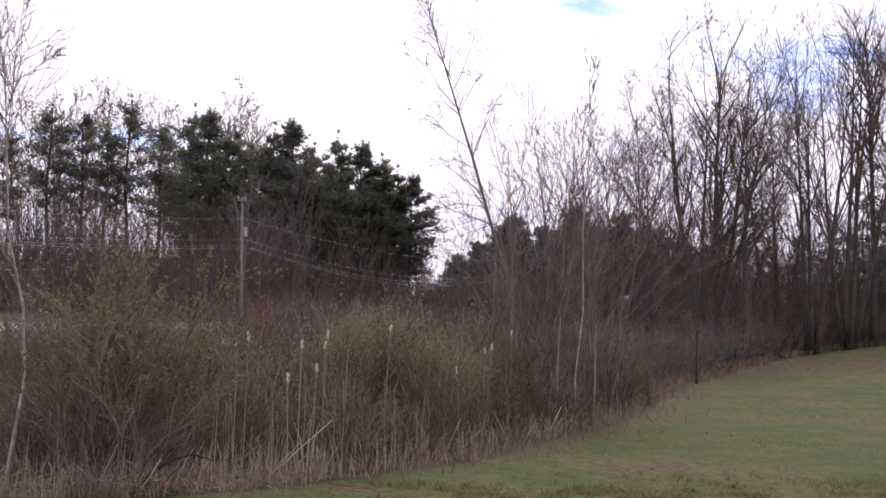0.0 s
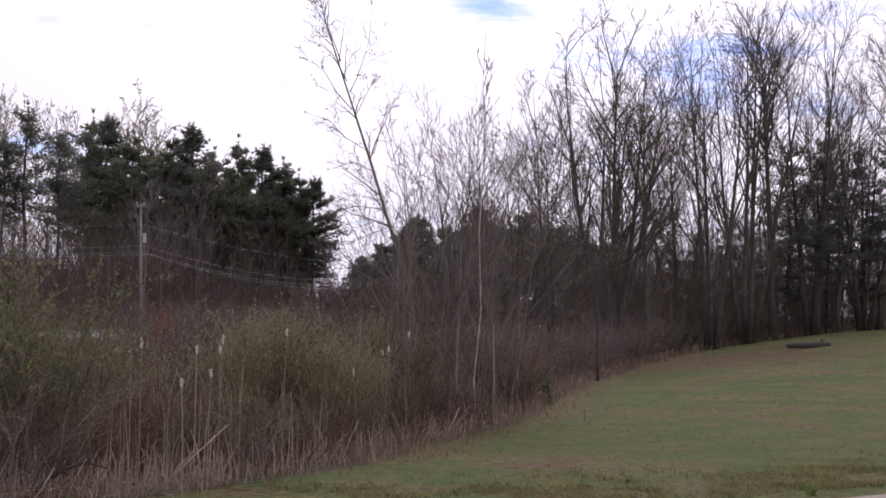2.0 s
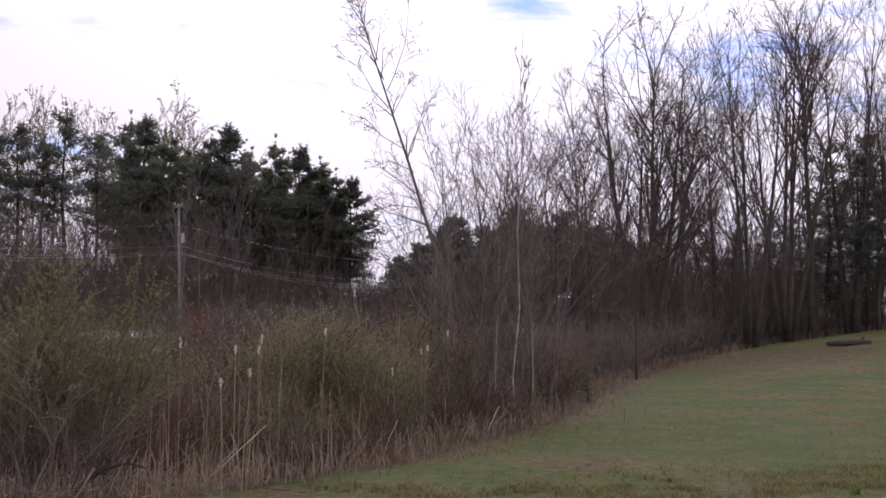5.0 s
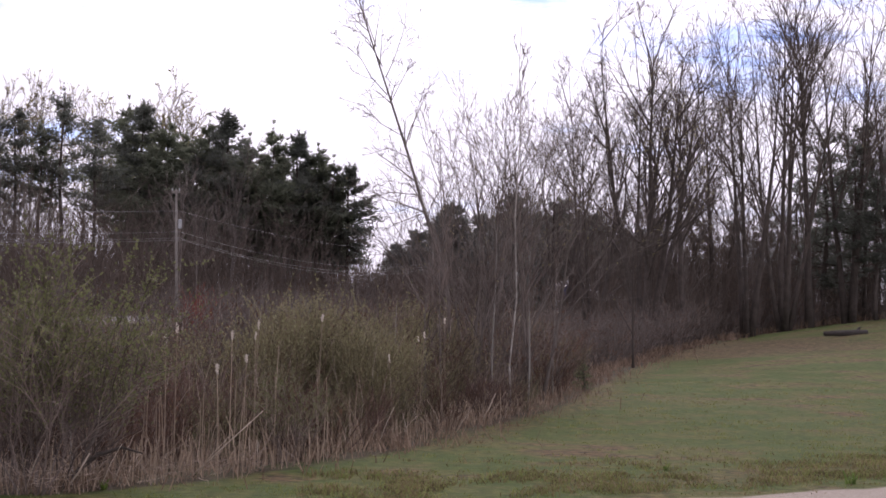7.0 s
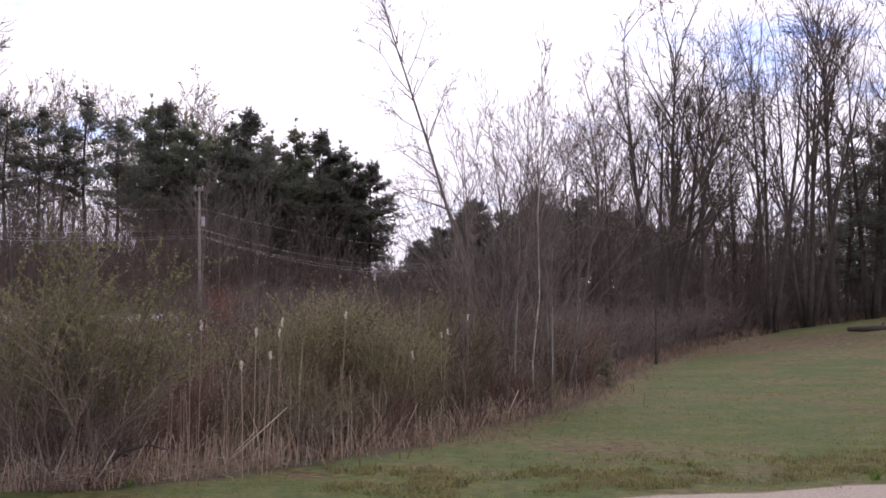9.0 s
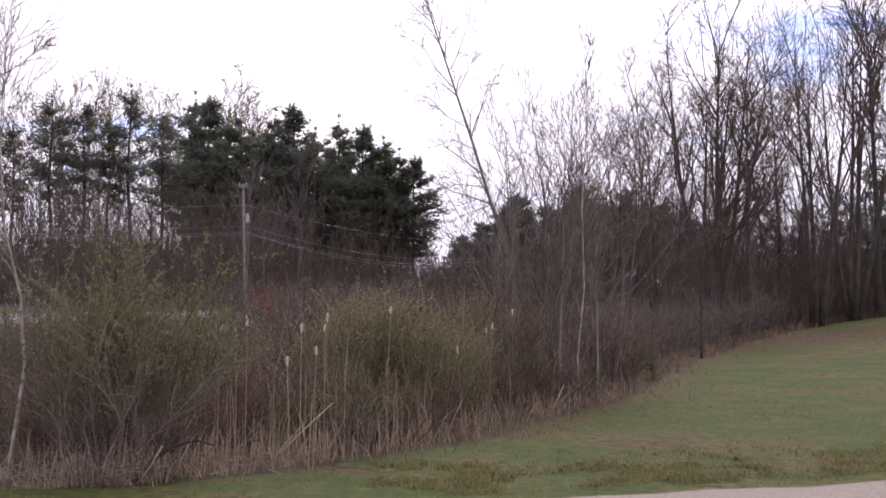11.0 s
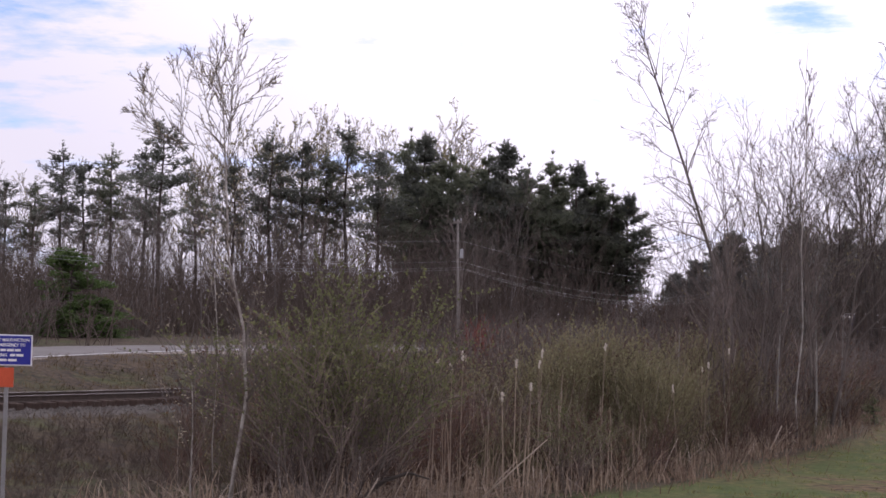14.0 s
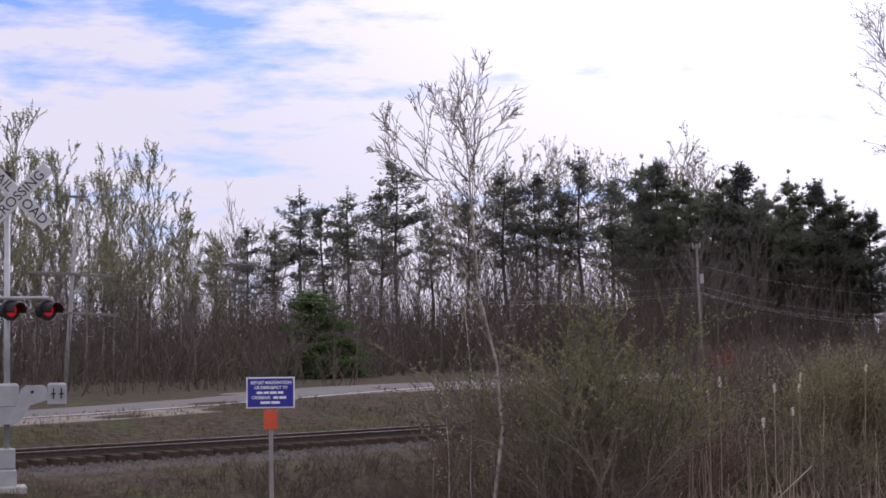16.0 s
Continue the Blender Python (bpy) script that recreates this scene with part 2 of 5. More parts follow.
# geometry helpers
class Geo:
    """Gathers plain faces for one mesh."""

    def __init__(self):
        self.v, self.f = [], []

    def tube(self, pts, radii, sides=4, close=True):
        start = len(self.v)
        n = len(pts)
        way = (Vector(pts[-1]) - Vector(pts[0])).normalized()
        side = way.cross(Vector((0.31, 0.83, 0.2) if abs(way.z) > 0.8 else (0, 0, 1))).normalized()
        up = way.cross(side)
        for p, r in zip(pts, radii):
            for k in range(sides):
                a = 2 * math.pi * k / sides
                ca, sa = math.cos(a) * r, math.sin(a) * r
                self.v.append((p[0] + side.x * ca + up.x * sa, p[1] + side.y * ca + up.y * sa, p[2] + side.z * ca + up.z * sa))
        for i in range(n - 1):
            for k in range(sides):
                a, b = start + i * sides + k, start + i * sides + (k + 1) % sides
                self.f.append((a, b, b + sides, a + sides))
        if close:
            self.f.append(tuple(start + k for k in reversed(range(sides))))
            self.f.append(tuple(start + (n - 1) * sides + k for k in range(sides)))
        return self

    def tri(self, a, b, c):
        s = len(self.v)
        self.v += [tuple(a), tuple(b), tuple(c)]
        self.f.append((s, s + 1, s + 2))

    def quad(self, a, b, c, d):
        s = len(self.v)
        self.v += [tuple(a), tuple(b), tuple(c), tuple(d)]
        self.f.append((s, s + 1, s + 2, s + 3))

    def box(self, lo, hi, chamfer=0.0):
        x0, y0, z0 = lo
        x1, y1, z1 = hi
        c = chamfer
        s = len(self.v)
        rings = [(z0, c), (z0 + c, 0), (z1 - c, 0), (z1, c)] if c else [(z0, 0), (z1, 0)]
        for z, i in rings:
            self.v += [(x0 + i, y0 + i, z), (x1 - i, y0 + i, z), (x1 - i, y1 - i, z), (x0 + i, y1 - i, z)]
        for r in range(len(rings) - 1):
            for k in range(4):
                a, b = s + 4 * r + k, s + 4 * r + (k + 1) % 4
                self.f.append((a, b, b + 4, a + 4))
        self.f.append((s + 3, s + 2, s + 1, s))
        t = s + 4 * (len(rings) - 1)
        self.f.append((t, t + 1, t + 2, t + 3))
        return self

    def sweep(self, profile, stations):
        """A closed profile of (across, up) carried along stations of (x, y, z, nx, ny)."""
        s, n = len(self.v), len(profile)
        for x, y, z, nx, ny in stations:
            self.v += [(x + nx * a, y + ny * a, z + u) for a, u in profile]
        for i in range(len(stations) - 1):
            for k in range(n):
                a, b = s + i * n + k, s + i * n + (k + 1) % n
                self.f.append((a, b, b + n, a + n))
        self.f.append(tuple(s + k for k in range(n)))
        self.f.append(tuple(s + (len(stations) - 1) * n + k for k in reversed(range(n))))
        return self

    def mesh(self, name, mat, smooth=False):
        me = bpy.data.meshes.new(name)
        me.from_pydata(self.v, [], self.f)
        me.materials.append(mat)
        if smooth:
            me.shade_smooth()
        me.update()
        return me


def part(name, geo, mat, parent, label="", smooth=False):
    ob = new(name, geo if isinstance(geo, bpy.types.Mesh) else geo.mesh(name, mat, smooth))
    ob.parent = parent
    return tagged(ob, label)


def thing(name, m, label, category, group="", kind=""):
    ob = new(name)
    ob.empty_display_size = 0.2
    ob.matrix_basis = m
    return tagged(ob, label, category, group, kind)


def stuff(name, geo, mat, label, category):
    ob = new(name, geo.mesh(name, mat))
    return tagged(ob, label, category, kind="stuff")


def smooth(a, b, v):
    t = min(1.0, max(0.0, (v - a) / (b - a)))
    return t * t * (3 - 2 * t)


# the lie of the land
def track_x(y):
    """Where the railway runs, x for a y."""
    d = y - 38.4
    return -20.3 + 0.55 * d - 0.0028 * d * d if y < 97 else 2.31 + 0.222 * (y - 97)


def track_slope(y):
    return 0.55 - 0.0056 * (y - 38.4) if y < 97 else 0.222


def off_track(x, y):
    """Metres from the track's middle, positive on the meadow's side."""
    return (x - track_x(y)) / math.sqrt(1 + track_slope(y) ** 2)


EDGE_Y = [0, 20, 22.5, 23.8, 24.6, 26.2, 30, 33.3, 41.5, 46, 55, 72.7, 94.5, 114, 134, 200]
EDGE_X = [-60, -30, -13, -7.5, -4.2, -2.9, -0.5, 1.0, 3.5, 5.0, 7.0, 11.2, 17, 25, 42, 130]


def lawn_edge(y):
    return float(np.interp(y, EDGE_Y, EDGE_X))


def path_edge(x):
    return float(np.interp(x, [-30, -7, 0, 6, 9, 14, 30], [22.0, 22.4, 23.2, 25.7, 27.6, 31.5, 46]))


def height(x, y):
    d = off_track(x, y)
    rise = 0.03 * (max(0.0, y - 50) ** 2 / (max(0.0, y - 50) + 12)) + 0.06 * min(12.0, max(0.0, x - lawn_edge(y))) * smooth(55, 92, y) if y > 50 else 0.0
    rise = min(rise, 3.6) * smooth(6, 30, d)
    z = rise
    into = lawn_edge(y) - x
    if into > 0 and d > 0:
        z -= 0.3 * smooth(0, 5, into) * smooth(3, 9, d)
    if d < 9:
        bank = 0.35 * smooth(9, 2.6, d)
        z = z * smooth(0, 9, d) + bank
    if d < -3.5:
        close = smooth(70, 38, y)
        z = 0.35 + (1.1 - 0.5 * close) * smooth(-3.5, -11.5 + 2.6 * close, d)
        if d < -22:
            z += 0.25 * smooth(-22, -30, d)
    return z + 0.05 * noise.noise((x * 0.35, y * 0.35, 0)) * smooth(2, 5, abs(d))


def ground_material():
    m = bpy.data.materials.new("meadow_ground")
    m.use_nodes = True
    n, l = m.node_tree.nodes, m.node_tree.links
    b = n["Principled BSDF"]
    b.inputs["Roughness"].default_value = 0.95
    b.inputs["Specular IOR Level"].default_value = 0.15
    tc = n.new("ShaderNodeTexCoord")

    def noise_node(scale, detail=5, rough=0.6):
        t = n.new("ShaderNodeTexNoise")
        t.inputs["Scale"].default_value = scale
        t.inputs["Detail"].default_value = detail
        t.inputs["Roughness"].default_value = rough
        l.new(tc.outputs["Object"], t.inputs["Vector"])
        return t.outputs["Fac"]

    def mix(fac, a, c, lo=0.4, hi=0.6):
        r = n.new("ShaderNodeMapRange")
        r.inputs["From Min"].default_value, r.inputs["From Max"].default_value = lo, hi
        l.new(fac, r.inputs["Value"])
        x = n.new("ShaderNodeMix")
        x.data_type = "RGBA"
        l.new(r.outputs["Result"], x.inputs["Factor"])
        for k, v in (("A", a), ("B", c)):
            if isinstance(v, tuple):
                x.inputs[k].default_value = (*v, 1)
            else:
                l.new(v, x.inputs[k])
        return x.outputs["Result"]

    large, mid, fine = noise_node(0.17), noise_node(0.6, 7, 0.65), noise_node(4.2, 8, 0.66)
    green = mix(fine, (0.018, 0.032, 0.006), (0.088, 0.122, 0.026), 0.28, 0.74)
    dull = mix(fine, (0.03, 0.036, 0.009), (0.145, 0.145, 0.045), 0.28, 0.74)
    tan = mix(fine, (0.02, 0.013, 0.007), (0.18, 0.118, 0.062), 0.4, 0.62)
    lawn = mix(large, mix(mid, green, dull, 0.46, 0.6), mix(mid, dull, tan, 0.48, 0.6), 0.5, 0.56)
    worn = n.new("ShaderNodeAttribute")
    worn.attribute_name = "cover"
    patch = n.new("ShaderNodeMath")
    patch.operation = "MULTIPLY_ADD"
    l.new(noise_node(1.6, 6, 0.7), patch.inputs[0])
    patch.inputs[1].default_value = 0.9
    l.new(worn.outputs["Alpha"], patch.inputs[2])
    lawn = mix(patch.outputs[0], lawn, tan, 0.8, 1.35)
    brown = mix(fine, (0.014, 0.01, 0.007), (0.095, 0.068, 0.046), 0.36, 0.66)
    olive = mix(fine, (0.018, 0.022, 0.008), (0.085, 0.09, 0.03), 0.34, 0.66)
    straw = mix(fine, (0.03, 0.022, 0.014), (0.135, 0.1, 0.06), 0.36, 0.66)
    wild = mix(noise_node(0.22, 5), mix(mid, brown, straw, 0.5, 0.64), mix(mid, olive, brown, 0.42, 0.58), 0.44, 0.56)
    gravel = mix(noise_node(14, 4), (0.045, 0.039, 0.034), (0.115, 0.102, 0.09), 0.35, 0.65)
    sand = mix(noise_node(20, 4), (0.24, 0.2, 0.165), (0.38, 0.33, 0.28), 0.35, 0.65)
    at = n.new("ShaderNodeAttribute")
    at.attribute_name = "cover"
    sep = n.new("ShaderNodeSeparateColor")
    l.new(at.outputs["Color"], sep.inputs["Color"])

    def ragged(channel):
        a = n.new("ShaderNodeMath")
        a.operation = "MULTIPLY_ADD"
        l.new(mid, a.inputs[0])
        a.inputs[1].default_value = 0.5
        l.new(sep.outputs[channel], a.inputs[2])
        return a.outputs[0]

    c = mix(ragged("Red"), wild, lawn, 0.6, 0.9)
    c = mix(ragged("Green"), c, gravel, 0.6, 0.9)
    c = mix(ragged("Blue"), c, sand, 0.65, 0.85)
    l.new(c, b.inputs["Base Color"])
    bp = n.new("ShaderNodeBump")
    bp.inputs["Strength"].default_value = 0.8
    bp.inputs["Distance"].default_value = 0.05
    l.new(fine, bp.inputs["Height"])
    l.new(bp.outputs["Normal"], b.inputs["Normal"])
    return m


def build_ground():
    xs = [-2500, -900, -400, -200, -120, -80] + [float(v) for v in np.arange(-60, 60.1, 0.8)] + [75, 100, 150, 260, 500, 1000, 2500]
    ys = [-2500, -900, -300, -100, -40, -10, 8] + [float(v) for v in np.arange(16, 80, 0.8)] + [float(v) for v in np.arange(80, 160, 2.0)] + [170, 185, 210, 260, 350, 600, 1200, 3000]
    me = bpy.data.meshes.new("ground")
    v = [(x, y, height(x, y)) for y in ys for x in xs]
    w = len(xs)
    f = [(j * w + i, j * w + i + 1, (j + 1) * w + i + 1, (j + 1) * w + i) for j in range(len(ys) - 1) for i in range(w - 1)]
    me.from_pydata(v, [], f)
    col = me.attributes.new("cover", "FLOAT_COLOR", "POINT")
    data = np.zeros((len(v), 4), dtype=np.float32)
    for k, (x, y, z) in enumerate(v):
        d = off_track(x, y)
        data[k] = (smooth(-0.8, 0.8, x - lawn_edge(y)) * smooth(4, 8, d), smooth(4.6, 2.6, d) * smooth(-4.0, -2.6, d), smooth(0.5, -0.5, y - path_edge(x)) * smooth(-12, -6, x) if y > -30 else 0, max(0.55 * smooth(0.6, 1.6, y - path_edge(x)) * smooth(5.6, 2.8, y - path_edge(x)) * smooth(0, 4, x), 0.8 * smooth(74, 84, y) * smooth(108, 98, y) * smooth(31, 22, x), 0.6 * smooth(2.6, 0.4, x - lawn_edge(y)) * smooth(28, 34, y)))
    col.data.foreach_set("color", data.ravel())
    me.materials.append(ground_material())
    me.shade_smooth()
    return tagged(new("ground", me), "flat meadow ground with lawn, rough dry grass and gravel", "ground", kind="structure")


build_ground()


def along_track(ys, off, z):
    out = []
    for y in ys:
        s = track_slope(y)
        k = 1 / math.sqrt(1 + s * s)
        out.append((track_x(y) + off * k, y - off * s * k, z, k, -s * k))
    return out


TRACK_YS = [float(v) for v in np.arange(10, 290, 3.0)]
RAIL_Z = 0.42

# road beyond the railway
road_geo = Geo()
road_ys = [float(v) for v in np.arange(-20, 141, 5.0)]


def along_road(off, z):
    """Stations along the road, which drops and nears the railway towards the crossing."""
    out = []
    for y in road_ys:
        close = smooth(70, 38, y)
        out += along_track([y], off + 3.4 * close, z - 0.48 * close)
    return out


road_geo.sweep([(-3.6, -0.5), (3.6, -0.5), (3.6, 0.06), (0, 0.1), (-3.6, 0.06)], along_road(-16.5, 1.5))
ASPHALT = material("pale_worn_asphalt", (0.115, 0.108, 0.105), (0.17, 0.16, 0.155), 0.5, 0.9, 0.3, fine=25)
tagged(new("road", road_geo.mesh("road", ASPHALT)), "pale worn asphalt road beyond the railway", "road", kind="structure")
verge = Geo().sweep([(-0.8, -0.4), (0.9, -0.5), (0.8, -0.06), (-0.8, 0.05)], along_road(-12.0, 1.5))
tagged(new("road_shoulder", verge.mesh("road_shoulder", material("sandy_gravel", (0.17, 0.145, 0.12), (0.27, 0.235, 0.2), 3, 0.95, 0.4))), "sandy gravel shoulder along the road", "road", kind="structure")
line = Geo().sweep([(-0.06, 0), (0.06, 0), (0.06, 0.012), (-0.06, 0.012)], along_road(-13.2, 1.562))
tagged(new("road_marking", line.mesh("road_marking", SIGN_WHITE)), "white edge line on the road", "road", kind="structure")

# railway
track = thing("railway_track", pose(0, 0, 0), "single railway track with rusty rails on dark timber sleepers", "railway track", kind="structure")
for off in (-0.75, 0.75):
    foot = Geo().sweep([(-0.075, 0), (0.075, 0), (0.02, 0.03), (0.02, 0.12), (0.036, 0.13), (0.036, 0.165), (-0.036, 0.165), (-0.036, 0.13), (-0.02, 0.12), (-0.02, 0.03)], along_track(TRACK_YS, off, RAIL_Z + 0.12))
    rail = part("rail", foot, RAIL_STEEL, track)
    part("rail_head", Geo().sweep([(-0.03, 0), (0.03, 0), (0.025, 0.006), (-0.025, 0.006)], along_track(TRACK_YS, off, RAIL_Z + 0.286)), RAIL_TOP, rail, "worn bright rail head")
tie_mesh = Geo().box((-1.3, -0.115, -0.1), (1.3, 0.115, 0.12), 0.015).mesh("sleeper", TIE)
rnd = random.Random(5)
y = 26.0
while y < 76:
    s = track_slope(y)
    k = 1 / math.sqrt(1 + s * s)
    o = part("sleeper", tie_mesh, None, track)
    o.matrix_basis = pose(track_x(y), y, RAIL_Z, 0, 0, -math.degrees(math.atan(s)) + rnd.uniform(-1.5, 1.5))
    y += 0.55 * k
stones = Geo()
for i in range(5200):
    y = rnd.uniform(27, 62)
    off = rnd.gauss(1.3, 1.1) if rnd.random() < 0.85 else rnd.uniform(-2.6, 4.0)
    x, yy, z, kx, ky = along_track([y], off, 0)[0]
    z = height(x, yy) + rnd.uniform(-0.01, 0.04)
    r = rnd.uniform(0.03, 0.075)
    a = rnd.uniform(0, 6.28)
    ring = [(x + r * math.cos(a + q * 1.571) * rnd.uniform(0.7, 1.1), yy + r * math.sin(a + q * 1.571) * rnd.uniform(0.7, 1.1), z + r * rnd.uniform(-0.2, 0.2)) for q in range(4)]
    top = (x, yy, z + r * 0.8)
    for q in range(4):
        stones.tri(ring[q], ring[(q + 1) % 4], top)
stuff("ballast", stones, STONE, "loose grey ballast stones beside the rails", "ballast")


# plants
def wander(rnd, p, way, length, steps, bend, lift):
    pts = [Vector(p)]
    w = Vector(way).normalized()
    for i in range(steps):
        w = (w + Vector((rnd.gauss(0, bend), rnd.gauss(0, bend), rnd.gauss(0, bend) + lift))).normalized()
        pts.append(pts[-1] + w * (length / steps))
    return pts, w


def turn_off(rnd, w, angle):
    side = w.cross(Vector((rnd.uniform(-1, 1), rnd.uniform(-1, 1), rnd.uniform(-1, 1)))).normalized()
    return (w * math.cos(angle) + side * math.sin(angle)).normalized()


def branch_out(rnd, limbs, p, way, length, radius, level, top, spread, lift, many, thin, kid=(0.35, 0.62), path=None):
    if path:
        pts = [Vector(q) for q in path]
        steps = len(pts) - 1
        length = sum((b - a).length for a, b in zip(pts, pts[1:]))
    else:
        steps = 6 if level == 0 else (4 if level == 1 else 3)
        pts, _ = wander(rnd, p, way, length, steps, 0.035 + 0.05 * level, lift)
    end = thin if level == 0 else thin * 0.7
    limbs.append((level, pts, [radius + (end - radius) * i / steps for i in range(steps + 1)]))
    if level >= top:
        return
    for j in range(many[level]):
        u = rnd.uniform(0.22 if level else 0.25, 1.0)
        i = min(steps - 1, int(u * steps))
        q = pts[i].lerp(pts[i + 1], u * steps - i)
        w2 = turn_off(rnd, (pts[i + 1] - pts[i]).normalized(), radians(rnd.uniform(0.55, 1.1) * spread))
        share = rnd.uniform(*kid) if level == 0 else rnd.uniform(0.35, 0.62)
        branch_out(rnd, limbs, q, w2, length * share * (1.3 - 0.95 * u if path else 1.15 - 0.5 * u), max(thin, radius * (1 - 0.65 * u) * 0.5), level + 1, top, spread, lift, many, thin, kid)


def bare_tree(name, seed, high, radius, label, category, group="", stems=1, spread=45, lift=0.09, many=(13, 6, 4), thin=0.013, bark=None, twig=None, buds=None, bud_size=0.05, bud_n=0, lean=(0, 0), split=0.0, kid=(0.35, 0.62), paths=None, bud_low=0.0, m=None):
    rnd = random.Random(seed)
    limbs = []
    for s in range(len(paths) if paths else stems):
        a = 2 * math.pi * s / stems + rnd.uniform(-0.4, 0.4)
        out = 0.0 if stems == 1 else split
        way = Vector((lean[0] + out * math.cos(a), lean[1] + out * math.sin(a), 1))
        base = (0.25 * math.cos(a) * (stems > 1), 0.25 * math.sin(a) * (stems > 1), -0.15)
        r0 = radius * rnd.uniform(0.75, 1.0) * (0.2 if paths and s else 1)
        branch_out(rnd, limbs, base, way, high * rnd.uniform(0.8, 1.0), r0, 0, len(many), spread, lift, (max(6, many[0] * 2 // 5), max(2, many[1] - 1), *many[2:]) if paths and s else many, thin, (0.2, 0.48) if paths and s else kid, paths[s] if paths else None)
    if not paths:
        k = high / max(p.z for _, pts, _ in limbs for p in pts)
        limbs = [(level, [p * k for p in pts], radii) for level, pts, radii in limbs]
    t = thing(name, m or pose(0, 0, 0), label, category, group)
    twigs, leaves = Geo(), Geo()
    first = True
    for level, pts, radii in limbs:
        if level == 0:
            if first or not paths:
                radii[0] *= 1.25
            first = False
            g = Geo().tube(pts, radii, 7)
            part("limb" if paths and len(t.children) else "trunk", g, bark or BARK, t, smooth=True)
        elif level == 1 and paths:
            part("limb", Geo().tube(pts, radii, 4), twig or TWIG, t)
        elif level == 1:
            twigs.tube(pts, radii, 4, False)
        else:
            twigs.tube(pts, radii, 3, False)
    tagged(part("crown", twigs, twig or TWIG, t), kind="stuff")
    if bud_n:
        ends = [l for l in limbs if l[0] >= len(many) - 1 or (paths and l[0] == 0)]
        if paths:
            ends = rnd.choices(ends, [sum((b - a).length for a, b in zip(l[1], l[1][1:])) for l in ends], k=bud_n)
        for i in range(bud_n):
            level, pts, radii = rnd.choice(ends)
            j = rnd.randrange(len(pts) - 1)
            p = pts[j].lerp(pts[j + 1], rnd.random())
            if p.z < bud_low * rnd.uniform(0.6, 1.3):
                continue
            d = Vector((rnd.uniform(-1, 1), rnd.uniform(-1, 1), rnd.uniform(-0.6, 1))).normalized() * bud_size * rnd.uniform(0.6, 1.4)
            e = d.cross(Vector((rnd.uniform(-1, 1), rnd.uniform(-1, 1), rnd.uniform(-1, 1)))).normalized() * bud_size * 0.35
            leaves.quad(p, p + d * 0.5 + e, p + d, p + d * 0.5 - e)
        tagged(part("foliage", leaves, buds or BUD, t), kind="stuff")
    return t


def pine(name, seed, high, label, group, crown=0.45, wide=3.0, dense=1.0, mat=None, top_flat=0.25, tuft=0.42, conic=False, tier=1.0, m=None):
    rnd = random.Random(seed)
    t = thing(name, m or pose(0, 0, 0), label, "conifer", group)
    trunk, boughs, needles = Geo(), Geo(), Geo()
    n = 8
    pts = [Vector((0.12 * math.sin(i * 1.3 + seed), 0.12 * math.cos(i * 0.9 + seed), high * i / n - 0.15)) for i in range(n + 1)]
    r0 = 0.012 * high + 0.04
    trunk.tube(pts, [r0 * (1 - 0.88 * i / n) + 0.01 for i in range(n + 1)], 7)

    def tufts(p, way, length, count):
        flat = way.cross(Vector((0, 0, 1))).normalized()
        for i in range(count):
            u = rnd.uniform(0.18, 1.05)
            c = p + way * (length * u) + flat * rnd.gauss(0, 0.05 + 0.15 * length * (0.35 + u)) + Vector((0, 0, rnd.gauss(0.05 + 0.1 * u * length, 0.1 if conic else 0.17)))
            for k in range(5):
                d = (way * 0.35 + Vector((rnd.uniform(-1, 1), rnd.uniform(-1, 1), rnd.uniform(-0.1, 0.75)))).normalized() * tuft * rnd.uniform(0.6, 1.25)
                e = d.cross(Vector((rnd.uniform(-1, 1), rnd.uniform(-1, 1), rnd.uniform(-1, 1)))).normalized() * tuft * 0.17
                needles.tri(c - e, c + e, c + d)

    z = high * crown
    while z < high * 0.965:
        u = (z - high * crown) / (high * (1 - crown))
        if conic:
            reach = wide * (1 - u) ** 0.5
        elif u < 0.4:
            reach = wide * (0.55 + 1.1 * u)
        else:
            reach = wide * (1.0 - (1 - top_flat) * ((u - 0.4) / 0.6) ** 1.08)
        for k in range(rnd.randint(3, 6)):
            if rnd.random() < 0.15 and not conic:
                continue
            a = rnd.uniform(0, 6.283)
            length = max(0.35, reach * rnd.uniform(0.45, 1.12))
            rise = rnd.uniform(-0.24, 0.22) + 0.3 * u if not conic else rnd.uniform(-0.3, 0.05) + 0.3 * u
            way = Vector((math.cos(a), math.sin(a), rise)).normalized()
            p = Vector((0, 0, z + rnd.uniform(-0.3, 0.3)))
            boughs.tube([p, p + way * length * 0.55, p + way * length + Vector((0, 0, 0.12 * length))], [0.045, 0.03, 0.012], 3, False)
            tufts(p, way, length, int(dense * (4 + 8 * length)))
        z += tier * rnd.uniform(0.42, 0.8) if not conic else rnd.uniform(0.35, 0.55)
    tufts(Vector((0, 0, high * 0.95)), Vector((0, 0, 1)), high * 0.06, 10)
    for k in range(int(10 * crown)):
        z, a = rnd.uniform(0.12, crown) * high, rnd.uniform(0, 6.283)
        p = Vector((0, 0, z))
        w = Vector((math.cos(a), math.sin(a), rnd.uniform(-0.2, 0.2)))
        boughs.tube([p, p + w * rnd.uniform(0.5, 1.6)], [0.03, 0.008], 3, False)
    part("trunk", trunk, BARK_DARK, t, smooth=True)
    tagged(part("bough_frame", boughs, BARK_DARK, t), kind="stuff")
    tagged(part("crown", needles, mat or NEEDLE, t), kind="stuff")
    return t


